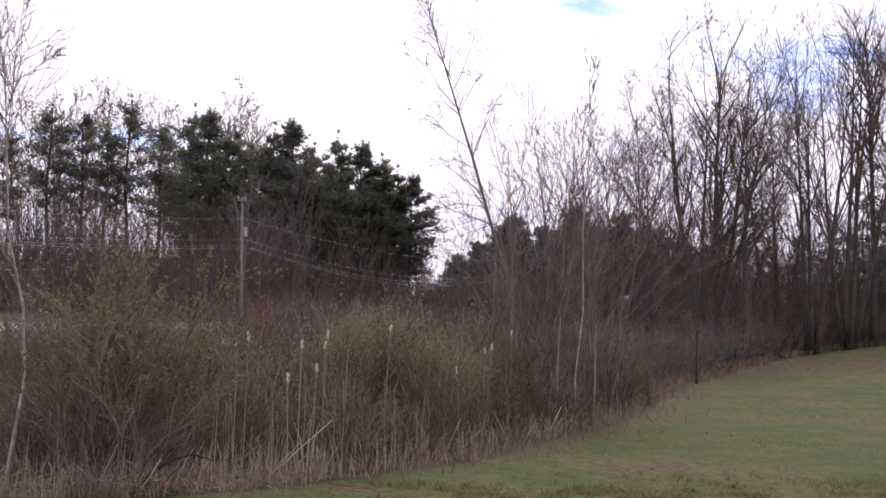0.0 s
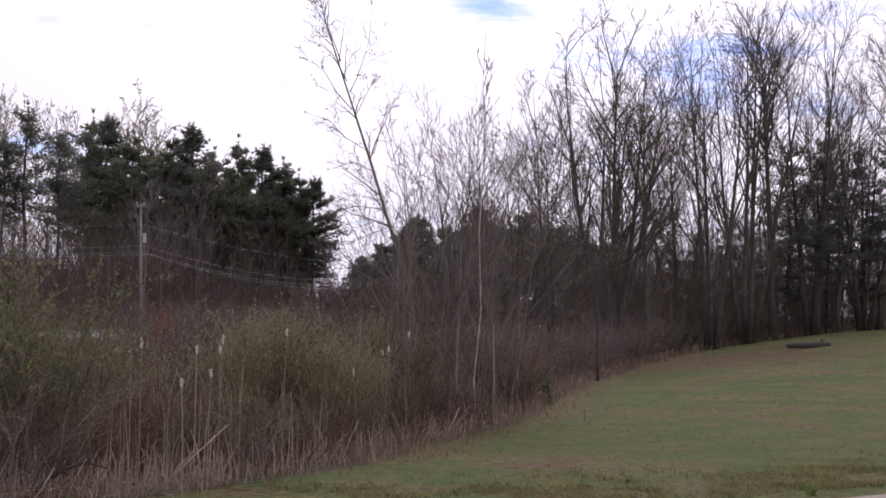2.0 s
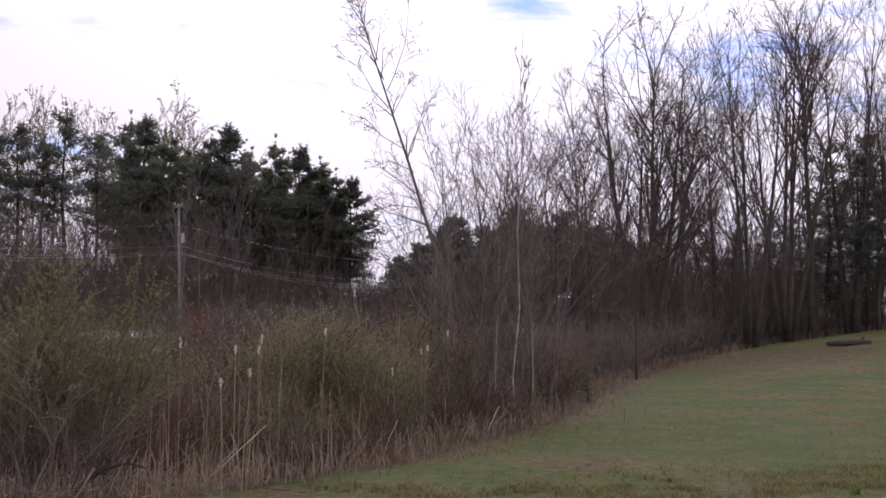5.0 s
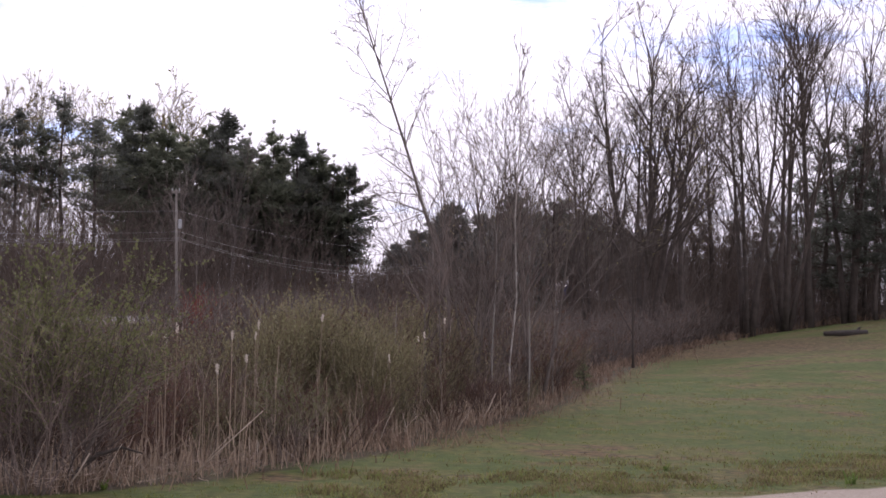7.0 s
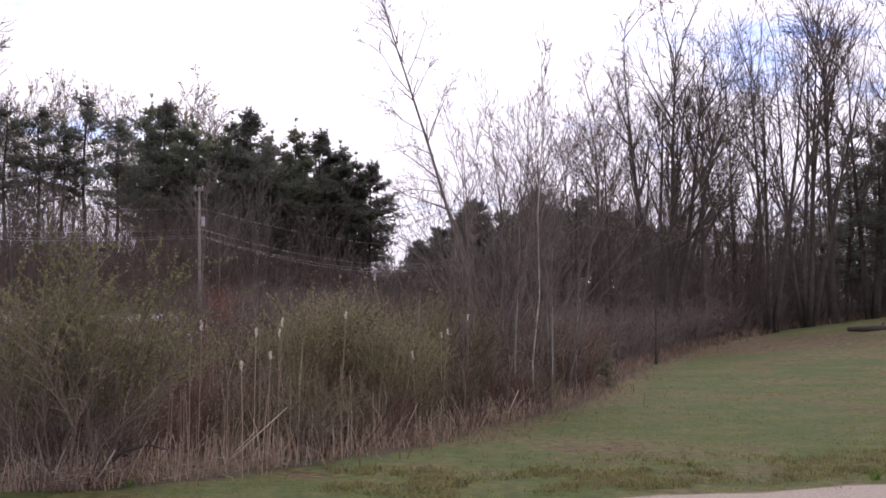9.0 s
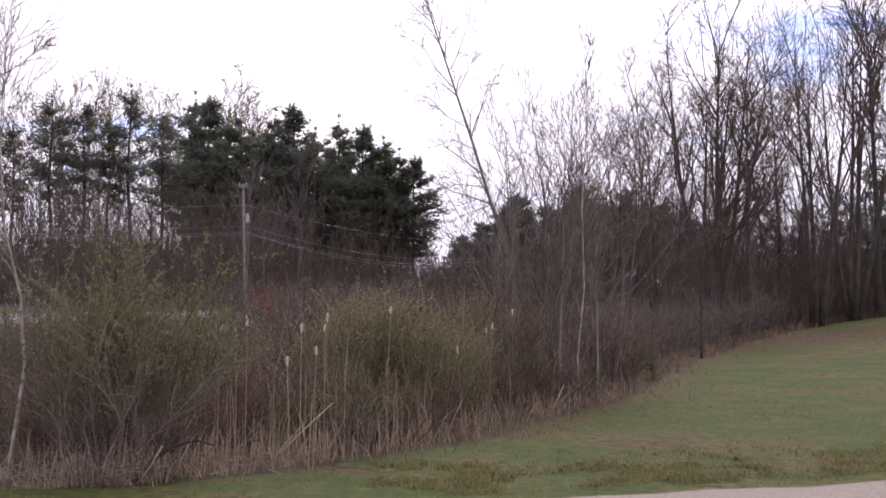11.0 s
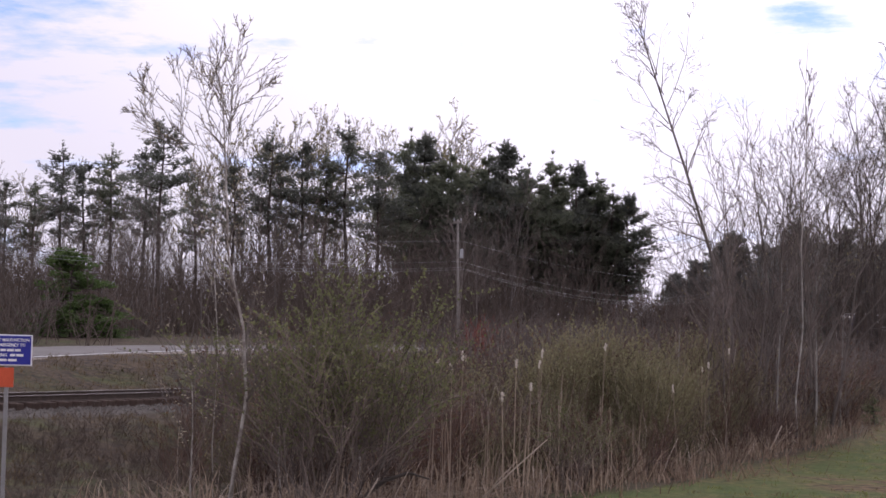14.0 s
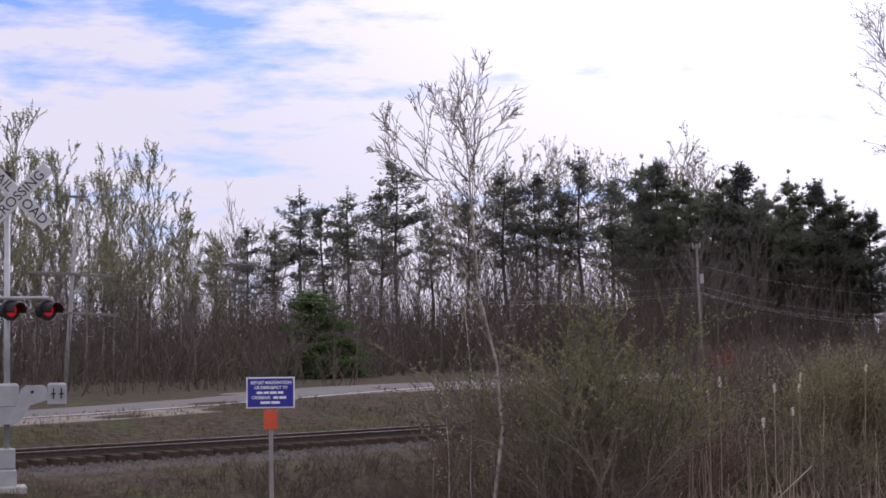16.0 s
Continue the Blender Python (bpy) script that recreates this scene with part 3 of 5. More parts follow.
def shrub(name, seed, high, stems, splay, label, category, group, twig, leaf=None, leaf_n=0, leaf_size=0.06, thin=0.007, side_twigs=7, bend=0.08, pale=None, base=0.42, leaf_low=0.0, tall=(0.62, 1.05), m=None):
    rnd = random.Random(seed)
    t = thing(name, m or pose(0, 0, 0), label, category, group)
    wood, dead, leaves = Geo(), Geo(), Geo()
    lines = []
    for s in range(stems):
        a, r = rnd.uniform(0, 6.283), math.sqrt(rnd.random()) * base * splay * high * 0.5
        way = Vector((math.cos(a) * splay * rnd.uniform(0.1, 0.8), math.sin(a) * splay * rnd.uniform(0.1, 0.8), 1))
        length = high * rnd.uniform(*tall)
        pts, w = wander(rnd, (r * math.cos(a), r * math.sin(a), -0.1), way, length, 3, bend, 0.05)
        (dead if s % 5 == 0 else wood).tube(pts, [thin * 1.8, thin * 1.5, thin * 1.1, thin * 0.5], 3, False)
        lines.append(pts)
        for k in range(side_twigs):
            u = rnd.uniform(0.25, 0.95)
            i = int(u * 3)
            q = pts[i].lerp(pts[i + 1], u * 3 - i)
            w2 = turn_off(rnd, (pts[i + 1] - pts[i]).normalized(), radians(rnd.uniform(18, 50)))
            tw, _ = wander(rnd, q, w2, length * rnd.uniform(0.15, 0.38), 2, bend * 1.5, 0.12)
            wood.tube(tw, [thin, thin * 0.75, thin * 0.45], 3, False)
            lines.append(tw)
    tagged(part("stem_thicket", wood, twig, t), kind="stuff")
    tagged(part("dead_stem", dead, pale or BLEACHED, t, "bleached dead stem"), kind="stuff")
    for i in range(leaf_n):
        pts = rnd.choice(lines)
        j = rnd.randrange(len(pts) // 2, len(pts)) - 1
        p = pts[j].lerp(pts[j + 1], rnd.random())
        if p.z < high * leaf_low * rnd.uniform(0.4, 1.3):
            continue
        d = Vector((rnd.uniform(-1, 1), rnd.uniform(-1, 1), rnd.uniform(-0.3, 1.4))).normalized() * leaf_size * rnd.uniform(0.6, 1.4)
        e = d.cross(Vector((rnd.uniform(-1, 1), rnd.uniform(-1, 1), rnd.uniform(-1, 1)))).normalized() * leaf_size * 0.3
        leaves.quad(p, p + d * 0.5 + e, p + d, p + d * 0.5 - e)
    if leaf_n:
        tagged(part("foliage", leaves, leaf, t), kind="stuff")
    return t


def stand(x, y, turn=0.0, scale=1.0, tall=None):
    return Matrix.Translation((x, y, height(x, y))) @ Matrix.Rotation(turn, 4, "Z") @ Matrix.Diagonal((scale, scale, tall or scale, 1))


def plant(protos, spots, rnd, base_high=0):
    """Sets the first of each prototype and copies of it at spots of (x, y, height)."""
    sizes = {}
    for i, (x, y, high) in enumerate(spots):
        p = protos[i % len(protos)]
        if p not in sizes:
            top = max(v.co.z for c in p.children for v in c.data.vertices)
            sizes[p] = (top, None)
        top, first = sizes[p]
        k = high / top
        wide = k ** 0.7
        turn = rnd.uniform(0, 6.283)
        if first is None:
            p.matrix_basis = stand(x, y, turn, wide, k)
            sizes[p] = (top, (wide, k))
        else:
            copy_thing(p, stand(x, y, turn, wide / first[0], k / first[1]))


rnd = random.Random(21)

# tall pines behind the railway
tall = [pine("pine", 31 + i, 16, "tall white pine with bare lower trunk and dark crown", "tall pines behind the road", crown=(0.46, 0.54, 0.5)[i], wide=(3.3, 2.8, 3.0)[i], dense=2.6, tuft=0.27, tier=1.35, mat=(NEEDLE_BLUE, NEEDLE, NEEDLE_BLUE)[i]) for i in range(3)]
plant(tall, [(-64.7, 159.6, 14.7), (-61.9, 160.0, 15.1), (-57.1, 154.5, 18.1), (-57.0, 160.6, 16.8), (-54.3, 160.9, 18.6), (-51.0, 161.4, 19.1), (-46.2, 151.0, 20.0), (-46.0, 162.4, 16.1), (-38.7, 163.2, 20.6), (-35.6, 163.8, 19.4), (-33.3, 164.2, 18.6), (-31.2, 164.3, 21.9), (-26.6, 156.1, 18.0), (-70.4, 164.8, 14.6), (-45.1, 173.5, 19.0)], rnd, 16)
full = [pine("pine", 51 + i, 14, "full dark green white pine at the wood's edge", "full pines at the wood's edge", crown=(0.27, 0.33, 0.4)[i], wide=(3.9, 3.5, 3.2)[i], dense=3.2, tuft=0.3, tier=1.0, mat=(NEEDLE, NEEDLE_BLUE, NEEDLE)[i], top_flat=0.07) for i in range(3)]
plant(full, [(-25.3, 167.3, 21.2), (-23.5, 164.6, 20.5), (-20.9, 164.1, 18.8), (-16.6, 160.7, 18.9), (-14.8, 159.9, 19.3), (-13.0, 163.3, 17.4), (-10.5, 159.6, 18.3), (-8.1, 160.0, 17.6), (-6.2, 160.3, 16.5), (-4.7, 159.6, 15.3), (-3.2, 159.0, 14.6), (-19.3, 165.4, 17.7), (-22.1, 160.9, 16.7), (-17.7, 160.7, 15.2), (-14.0, 165.3, 15.3), (-9.6, 162.9, 15.4), (-7.2, 162.3, 14.6), (-4.7, 162.8, 12.4), (-21.4, 168.2, 15.5), (-12.2, 168.6, 15.0), (-26.8, 174.0, 17.5), (-24.0, 176.5, 18.5), (-18.2, 174.5, 17.0), (-15.6, 173.0, 17.5), (-10.8, 174.5, 16.5), (-8.4, 171.5, 15.0), (-5.8, 169.5, 13.5), (-16.9, 168.0, 11.0), (-11.6, 164.0, 10.0), (-20.2, 170.0, 11.5), (-6.4, 166.0, 9.5)], rnd, 14)
# far domes: their haze comes from the paled needle colour, not from air
dome = [pine("pine", 71 + i, 12, "distant rounded dark pine", "distant rounded pines", crown=0.03, tier=0.45, wide=(4.2, 3.5)[i], dense=1.3, mat=NEEDLE_HAZED, top_flat=0.3, tuft=0.6) for i in range(2)]
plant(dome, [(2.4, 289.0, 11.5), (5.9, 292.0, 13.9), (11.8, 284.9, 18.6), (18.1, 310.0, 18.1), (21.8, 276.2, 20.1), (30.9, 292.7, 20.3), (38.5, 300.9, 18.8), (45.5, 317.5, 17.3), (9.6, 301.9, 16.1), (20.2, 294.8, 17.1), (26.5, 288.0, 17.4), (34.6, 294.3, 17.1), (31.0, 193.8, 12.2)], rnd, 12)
edge = [pine("pine", 81 + i, 15, "dark pine among bare trees beside the lawn", "dark pines beside the lawn", crown=(0.22, 0.34)[i], wide=(3.8, 3.3)[i], dense=1.7, tuft=0.28, tier=1.25, mat=NEEDLE_BLUE) for i in range(2)]
plant(edge, [(33.5, 125.7, 15.4), (34.6, 121.7, 13.6), (39.7, 127.4, 14.8), (41.0, 123.3, 15.6), (42.5, 121.2, 13.9), (35.7, 119.8, 10.7), (36.3, 132.7, 13.1), (38.8, 133.4, 16.3), (42.0, 130.4, 12.0), (33.9, 135.9, 12.3), (28.4, 149.0, 9.3), (30.8, 145.8, 9.9), (34.4, 148.7, 10.9)], rnd, 15)
spruce = pine("spruce", 91, 6.0, "bushy green young spruce beyond the road", "young spruces", crown=0.03, wide=4.0, dense=1.6, mat=NEEDLE_GREEN, conic=True, tuft=0.34)
plant([spruce], [(-31.8, 88.2, 5.0), (-30.3, 89.4, 2.3), (-31.7, 86.2, 1.7), (-44.1, 104.5, 2.6)], rnd, 6.0)

# bare broadleaf trees
big = [bare_tree("bare_tree", 101 + i, 19, (0.19, 0.26, 0.2, 0.16)[i], "tall bare broadleaf tree with many upright branches", "tree", "bare trees beside the lawn", stems=(4, 1, 3, 5)[i], split=(0.2, 0, 0.12, 0.24)[i], spread=43, lift=0.075, many=((13, 7, 5), (24, 7, 5), (13, 6, 5), (9, 6, 5))[i], thin=0.01, kid=(0.22, 0.44), buds=BUD, bud_size=0.07, bud_n=(900, 150, 400, 100)[i], bark=BARK_DARK, twig=BARK_MID) for i in range(4)]
plant(big, [(13.4, 105.2, 19.8), (19.4, 106.9, 20.5), (24.8, 112.6, 25.4), (28.2, 116.4, 29.0), (12.7, 117.2, 20.0), (31.0, 120.3, 28.4), (34.4, 122.2, 27.1), (39.5, 126.1, 24.0), (25.7, 128.6, 24.9), (40.9, 120.0, 26.2), (22.6, 133.8, 23.4), (41.8, 143.0, 25.6)], rnd, 19)
vase = bare_tree("bare_tree", 117, 18, 0.2, "broad vase-shaped budding tree at the lawn's corner", "tree", "bare trees beside the lawn", stems=7, split=0.22, spread=45, lift=0.07, many=(11, 6, 5), thin=0.0105, kid=(0.2, 0.4), buds=BUD, bud_size=0.08, bud_n=1800, bark=BARK_DARK, twig=BARK_DARK)
vase.matrix_basis = stand(15.4, 97.0, 0.4, 1.22, 1.24)
pale = [bare_tree("bare_tree", 121 + i, 17, 0.16, "tall pale budding tree among the pines", "tree", "pale trees among the pines", stems=1, spread=40, many=(14, 5, 3), thin=0.02, bark=BARK_PALE, twig=BARK, buds=BUD, bud_size=0.16, bud_n=1100) for i in range(2)]
plant(pale, [(-24.1, 179.4, 25.9), (-38.1, 182.3, 25.4), (-30.7, 183.5, 24.1), (-41.4, 170.8, 22.5), (-40.4, 177.0, 23.5), (-13.1, 164.3, 15.6), (-38.6, 177.2, 24.8), (-35.6, 180.7, 24.3), (-19.9, 178.1, 22.6), (-57.7, 177.6, 19.4), (-61.7, 177.0, 18.7), (-66.3, 171.3, 16.6), (-70.5, 170.7, 16.3), (-47.7, 176.0, 20.4), (-45.4, 179.3, 22.0), (-32.2, 181.3, 23.1), (-22.6, 179.7, 23.1), (-40.1, 172.9, 23.9), (-52.2, 178.4, 19.4), (-28.2, 181.9, 22.8)], rnd, 17)
pops = [bare_tree("poplar", 131 + i, 13, 0.1, "slender budding poplar with pale yellow-green young leaves", "tree", "budding poplars beyond the road", stems=1, spread=30, many=(26, 6, 3), kid=(0.2, 0.36), thin=0.01, lift=0.14, bark=BARK_PALE, twig=BARK, buds=BUD_POPLAR, bud_size=0.085, bud_n=6000) for i in range(3)]
plant(pops, [(-45.4, 96.0, 15.2), (-46.0, 90.7, 14.1), (-50.2, 94.7, 14.9), (-48.6, 87.9, 13.8), (-43.7, 96.7, 12.0), (-46.4, 80.1, 15.4), (-51.5, 104.7, 14.6), (-44.9, 101.6, 11.2), (-53.2, 94.0, 13.1), (-44.7, 86.0, 12.0), (-45.3, 106.7, 10.1), (-54.5, 100.9, 13.2), (-44.2, 91.4, 11.5), (-49.9, 108.5, 11.3), (-58.2, 101.8, 15.3), (-41.9, 83.8, 10.2), (-44.0, 79.0, 10.0)], rnd, 13)
thin_trees = [bare_tree("bare_tree", 141 + i, 12, 0.09, "slender bare tree in the wood behind the road", "tree", "slender trees in the wood", spread=36, many=(13, 4, 2), thin=0.014, bark=BARK, twig=BARK) for i in range(3)]
spots = []
while len(spots) < 46:
    y = rnd.uniform(100, 168)
    x = rnd.uniform(-62, 6)
    if off_track(x, y) < -21:
        spots.append((x, y, rnd.uniform(8, 15)))
while len(spots) < 72:
    x, y = rnd.uniform(-56, -30), rnd.uniform(74, 112)
    if off_track(x, y) < -26:
        spots.append((x, y, rnd.uniform(5, 10)))
while len(spots) < 86:
    y = rnd.uniform(112, 150)
    x = lawn_edge(y) - rnd.uniform(1, 22)
    if off_track(x, y) > 7:
        spots.append((x, y, rnd.uniform(8, 14)))
plant(thin_trees, spots, rnd, 12)

# leaning tree, birches and saplings by the marsh
lean = bare_tree("leaning_tree", 163, 13, 0.1, "thin dark leaning tree with fine bare branches", "tree", spread=50, many=(22, 5, 3), thin=0.006, bark=BARK, twig=BARK, lift=0.04, kid=(0.07, 0.2), paths=[
    [(2.72, 58, -0.3), (2.61, 58, 1.6), (2.38, 58, 3.55), (1.55, 58, 6.07), (0.95, 58, 8.0), (0.3, 58, 9.9), (-0.35, 58, 11.8), (-0.84, 58, 13.3), (-1.0, 58, 14.0)],
    [(0.21, 57.92, 9.98), (-0.37, 57.92, 10.61), (-0.70, 57.97, 11.20), (-1.57, 57.92, 11.95)],
    [(0.15, 57.88, 10.60), (0.41, 58.13, 11.22), (0.76, 58.37, 12.39), (0.87, 58.55, 13.94)],
    [(-0.20, 57.77, 11.62), (-0.59, 57.96, 12.69), (-1.29, 58.09, 13.77), (-1.40, 58.34, 14.39)],
    [(0.03, 57.84, 10.95), (-0.49, 58.16, 11.91), (-0.95, 58.50, 12.43), (-1.00, 58.90, 13.22)],
    [(0.37, 57.95, 9.81), (0.76, 58.34, 10.66), (1.06, 58.70, 11.35)],
    [(1.00, 58.12, 8.47), (1.27, 58.74, 9.56), (1.58, 59.37, 10.57)],
    [(0.77, 58.08, 8.58), (-0.02, 57.47, 8.96), (-0.56, 56.88, 9.47), (-1.32, 56.29, 9.62)],
    [(1.12, 58.17, 7.79), (0.31, 57.98, 8.16), (-0.47, 57.82, 7.88)],
    [(1.56, 58.30, 6.54), (0.43, 58.79, 6.68), (-0.47, 59.32, 6.44)],
    [(1.68, 58.35, 5.98), (0.78, 58.45, 5.63), (0.11, 58.58, 5.31)],
    [(1.80, 58.36, 6.22), (2.37, 59.00, 7.17), (2.68, 59.60, 7.96)]])
birch = bare_tree("birch", 171, 8, 0.03, "slim white-barked birch with bare twigs", "birch", "birches at the marsh edge", spread=30, many=(26, 4, 2), thin=0.007, bark=BIRCH, twig=TWIG, lift=0.06, kid=(0.08, 0.15), paths=[[(3.68, 45, -0.2), (3.62, 45, 1.2), (3.78, 45, 3.0), (3.7, 45, 5.2), (3.82, 45, 7.6), (3.74, 45, 9.2), (3.8, 45, 10.6)]])
slim = [bare_tree("birch", 175 + i, 6.5, 0.045, "slim bare birch sapling", "birch", "birch saplings at the marsh edge", spread=30, many=(18, 4, 2), kid=(0.16, 0.3), thin=0.007, bark=(BARK_PALE, BARK)[i], twig=TWIG) for i in range(2)]
plant(slim, [(3.3, 46.8, 6.2), (1.8, 43.9, 5.6), (4.2, 45.8, 5.3), (1.3, 42.0, 4.5), (5.5, 51.8, 5.0), (3.0, 48.9, 4.9), (0.5, 41.0, 3.9)], rnd, 6.5)
alder = [bare_tree("alder", 181 + i, 8.5, 0.06, "bare alder with upright dark branches", "tree", "alders at the marsh edge", stems=3, split=0.2, spread=42, many=(9, 6, 4), thin=0.0055, bark=BARK, twig=BARK, buds=BUD, bud_size=0.045, bud_n=250) for i in range(2)]
plant(alder, [(2.6, 47.8, 9.0), (3.2, 49.8, 9.9), (3.8, 51.7, 10.4), (4.7, 49.7, 9.9)], rnd, 8.5)
aspen = bare_tree("aspen", 193, 6.0, 0.036, "young aspen with pale buds and white lower stem", "tree", "young aspens by the marsh", spread=42, many=(34, 5), thin=0.0048, bark=BIRCH, twig=BARK, buds=BUD_WHITE, bud_size=0.032, bud_n=2600, bud_low=2.9, lift=0.09, kid=(0.1, 0.26), paths=[
    [(-6.24, 24.44, -0.2), (-6.18, 24.44, 0.5), (-6.0, 24.4, 1.7), (-6.06, 24.35, 2.75), (-6.3, 24.3, 3.75), (-6.36, 24.2, 5.0), (-6.41, 24.13, 6.0), (-6.5, 24.04, 6.7)],
    [(-6.43, 24.23, 4.38), (-6.32, 24.23, 5.34), (-6.30, 24.22, 6.18), (-5.93, 24.28, 6.83)],
    [(-6.37, 24.22, 4.89), (-6.31, 24.24, 6.31), (-6.23, 24.30, 7.22)],
    [(-6.46, 24.21, 4.75), (-6.93, 24.17, 5.33), (-7.26, 24.15, 5.65), (-7.60, 24.14, 5.92), (-7.87, 24.15, 5.96)],
    [(-7.03, 24.09, 5.48), (-7.32, 24.13, 5.97), (-7.58, 24.18, 6.25), (-7.78, 24.24, 6.58)],
    [(-6.49, 24.21, 4.69), (-6.73, 24.19, 5.33), (-7.06, 24.16, 5.65), (-7.07, 24.17, 6.31), (-7.22, 24.18, 6.60)],
    [(-6.40, 24.16, 5.91), (-6.11, 24.30, 6.13), (-5.85, 24.43, 6.40), (-5.78, 24.54, 6.45)],
    [(-6.56, 24.16, 5.53), (-6.68, 23.93, 6.33), (-6.83, 23.71, 6.76)],
    [(-6.40, 24.24, 4.31), (-6.74, 24.15, 4.89), (-6.82, 24.12, 5.13)],
    [(-6.5, 24.6, -0.2), (-6.55, 24.6, 1.0), (-6.5, 24.6, 2.4), (-6.6, 24.6, 3.6)]])
young = bare_tree("aspen", 197, 4.0, 0.03, "young aspen with pale buds and white lower stem", "tree", "young aspens by the marsh", spread=32, many=(14, 4, 2), thin=0.005, bark=BIRCH, twig=TWIG, buds=BUD_WHITE, bud_size=0.05, bud_n=160)
plant([young], [(-5.7, 25.6, 3.6), (-7.4, 26.5, 3.2), (-4.6, 26.5, 3.4)], rnd, 4.0)
edge_tree = bare_tree("bare_tree", 199, 7.5, 0.07, "slender bare tree at the lawn's corner", "tree", "slender trees at the lawn", spread=34, many=(14, 5, 3), thin=0.012, bark=BARK_DARK, twig=BARK_DARK)
edge_tree.matrix_basis = stand(11.1, 72.7)

# shrubs
willow = [shrub("willow", 201 + i, 2.9, 46, 0.55, "rounded willow bush with yellow-green catkins", "bush", "willow bushes in the marsh", TWIG_OLIVE, LEAF, 4600, 0.055, thin=0.006, side_twigs=10, tall=(0.76, 1.05)) for i in range(2)]
plant(willow, [(-1.8, 37.1, 3.9), (-1.3, 38.1, 3.8), (-2.2, 36.1, 3.3), (-0.8, 37.1, 3.3), (0.6, 48.0, 3.7), (1.3, 50.0, 3.8), (-0.3, 40.1, 2.9), (-1.6, 39.1, 3.6), (-0.1, 36.0, 3.0), (0.4, 38.0, 2.7), (-3.8, 36.2, 2.9)], rnd, 2.9)
budding = [shrub("budding_bush", 211 + i, 3.1, 13, 0.62, "loose bush with young green leaves on grey-brown stems", "bush", "budding bushes by the marsh", TWIG, LEAF_GREEN, 7200, 0.052, thin=0.0055, side_twigs=26, bend=0.2, base=0.16, pale=BARK, leaf_low=0.64, tall=(0.62, 1.05)) for i in range(2)]
plant(budding, [(-4.8, 24.5, 4.2), (-5.3, 24.9, 3.7), (-4.6, 25.5, 4.0), (-4.3, 26.6, 3.4), (-5.3, 26.2, 4.3), (-1.4, 29.1, 2.1)], rnd, 3.1)
osier = [shrub("osier", 221 + i, 2.0, 25, 0.7, "dense red-brown leafless bush", "bush", "red-brown bushes in the marsh", (TWIG_RED, TWIG_RED, TWIG_OLIVE, TWIG)[i], (DEAD_LEAF, DEAD_LEAF, LEAF, BUD)[i], (700, 350, 900, 260)[i], 0.045, thin=0.006, bend=0.17, side_twigs=10, tall=(0.55, 1.05)) for i in range(4)]
spots = []
while len(spots) < 170:
    y = 29.3 + 40 * rnd.random() ** 1.2
    x = rnd.uniform(max(track_x(y) + 8, -9.0), lawn_edge(y) - 0.6)
    into = lawn_edge(y) - x
    spots.append((x, y, (rnd.uniform(1.2, 1.9) + 0.6 * smooth(0.5, 3.5, into)) * (1 + 0.62 * smooth(33, 38, y) * smooth(0.8, 4.5, into) * rnd.uniform(0.7, 1))))
plant(osier, spots, rnd, 2.0)
brush = [shrub("brush", 231 + i, 3.6, 23, 0.75, "tangled grey-brown leafless brush", "bush", "leafless brush under the trees", BARK, DEAD_LEAF, (150, 420, 260)[i], 0.09, thin=0.012, bend=0.2, side_twigs=7, pale=BARK_MID, tall=(0.5, 1.05)) for i in range(3)]
spots = []
while len(spots) < 70:
    y = rnd.uniform(42, 112)
    s = track_slope(y)
    spots.append((*along_track([y], rnd.uniform(6.5, 14), 0)[0][:2], rnd.uniform(2.4, 3.3)))
while len(spots) < 90:
    y = rnd.uniform(98, 118)
    spots.append((y * rnd.uniform(0.088, 0.155), y, rnd.uniform(1.5, 2.3)))
while len(spots) < 150:
    y = rnd.uniform(46, 118)
    x = track_x(y) + 7 + (lawn_edge(y) - 8 - track_x(y)) * rnd.random()
    if track_x(y) + 7 < x < lawn_edge(y) - 1:
        spots.append((x, y, rnd.uniform(2.0, 3.8)))
while len(spots) < 190:
    y = rnd.uniform(112, 140)
    spots.append((lawn_edge(y) - rnd.uniform(1, 16), y, rnd.uniform(2.5, 5)))
while len(spots) < 225:
    x, y = rnd.uniform(-62, 2), rnd.uniform(72, 158)
    if off_track(x, y) < -21:
        spots.append((x, y, rnd.uniform(2.4, 4.8)))
while len(spots) < 250:
    x, y = rnd.uniform(-9, 11), rnd.uniform(143, 168)
    if off_track(x, y) < -6:
        spots.append((x, y, rnd.uniform(4, 6)))
row = [(-9.9, 57.4, 3.5), (-10.4, 63.4, 3.5), (-10.7, 69.4, 3.5), (-8.2, 56.3, 3.5), (-8.5, 62.4, 3.5), (-8.7, 68.4, 3.5), (-6.5, 55.3, 3.5), (-6.6, 61.3, 3.5), (-6.7, 67.3, 3.5), (-4.8, 54.2, 3.5), (-4.8, 60.2, 3.5), (-4.7, 66.2, 3.5), (-3.2, 53.1, 3.5), (-3.1, 59.1, 3.5), (-2.8, 65.2, 3.5), (-1.7, 52.1, 3.5), (-1.4, 58.1, 3.5), (-0.9, 64.1, 3.5), (-0.4, 70.1, 3.5), (0.3, 57.0, 3.5)]
spots += [(x, y, h) if off_track(x, y) > 6 else (*along_track([y], 6.6, 0)[0][:2], h) for x, y, h in row]
for i in range(30):
    y = rnd.uniform(44, 64)
    spots.append((*along_track([y], rnd.uniform(6.5, 11), 0)[0][:2], rnd.uniform(2.9, 3.7)))
for i in range(46):
    y = rnd.uniform(82, 128)
    spots.append((*along_track([y], rnd.uniform(-11, -7.5), 0)[0][:2], rnd.uniform(1.9, 2.9)))
plant(brush, spots, rnd, 3.6)
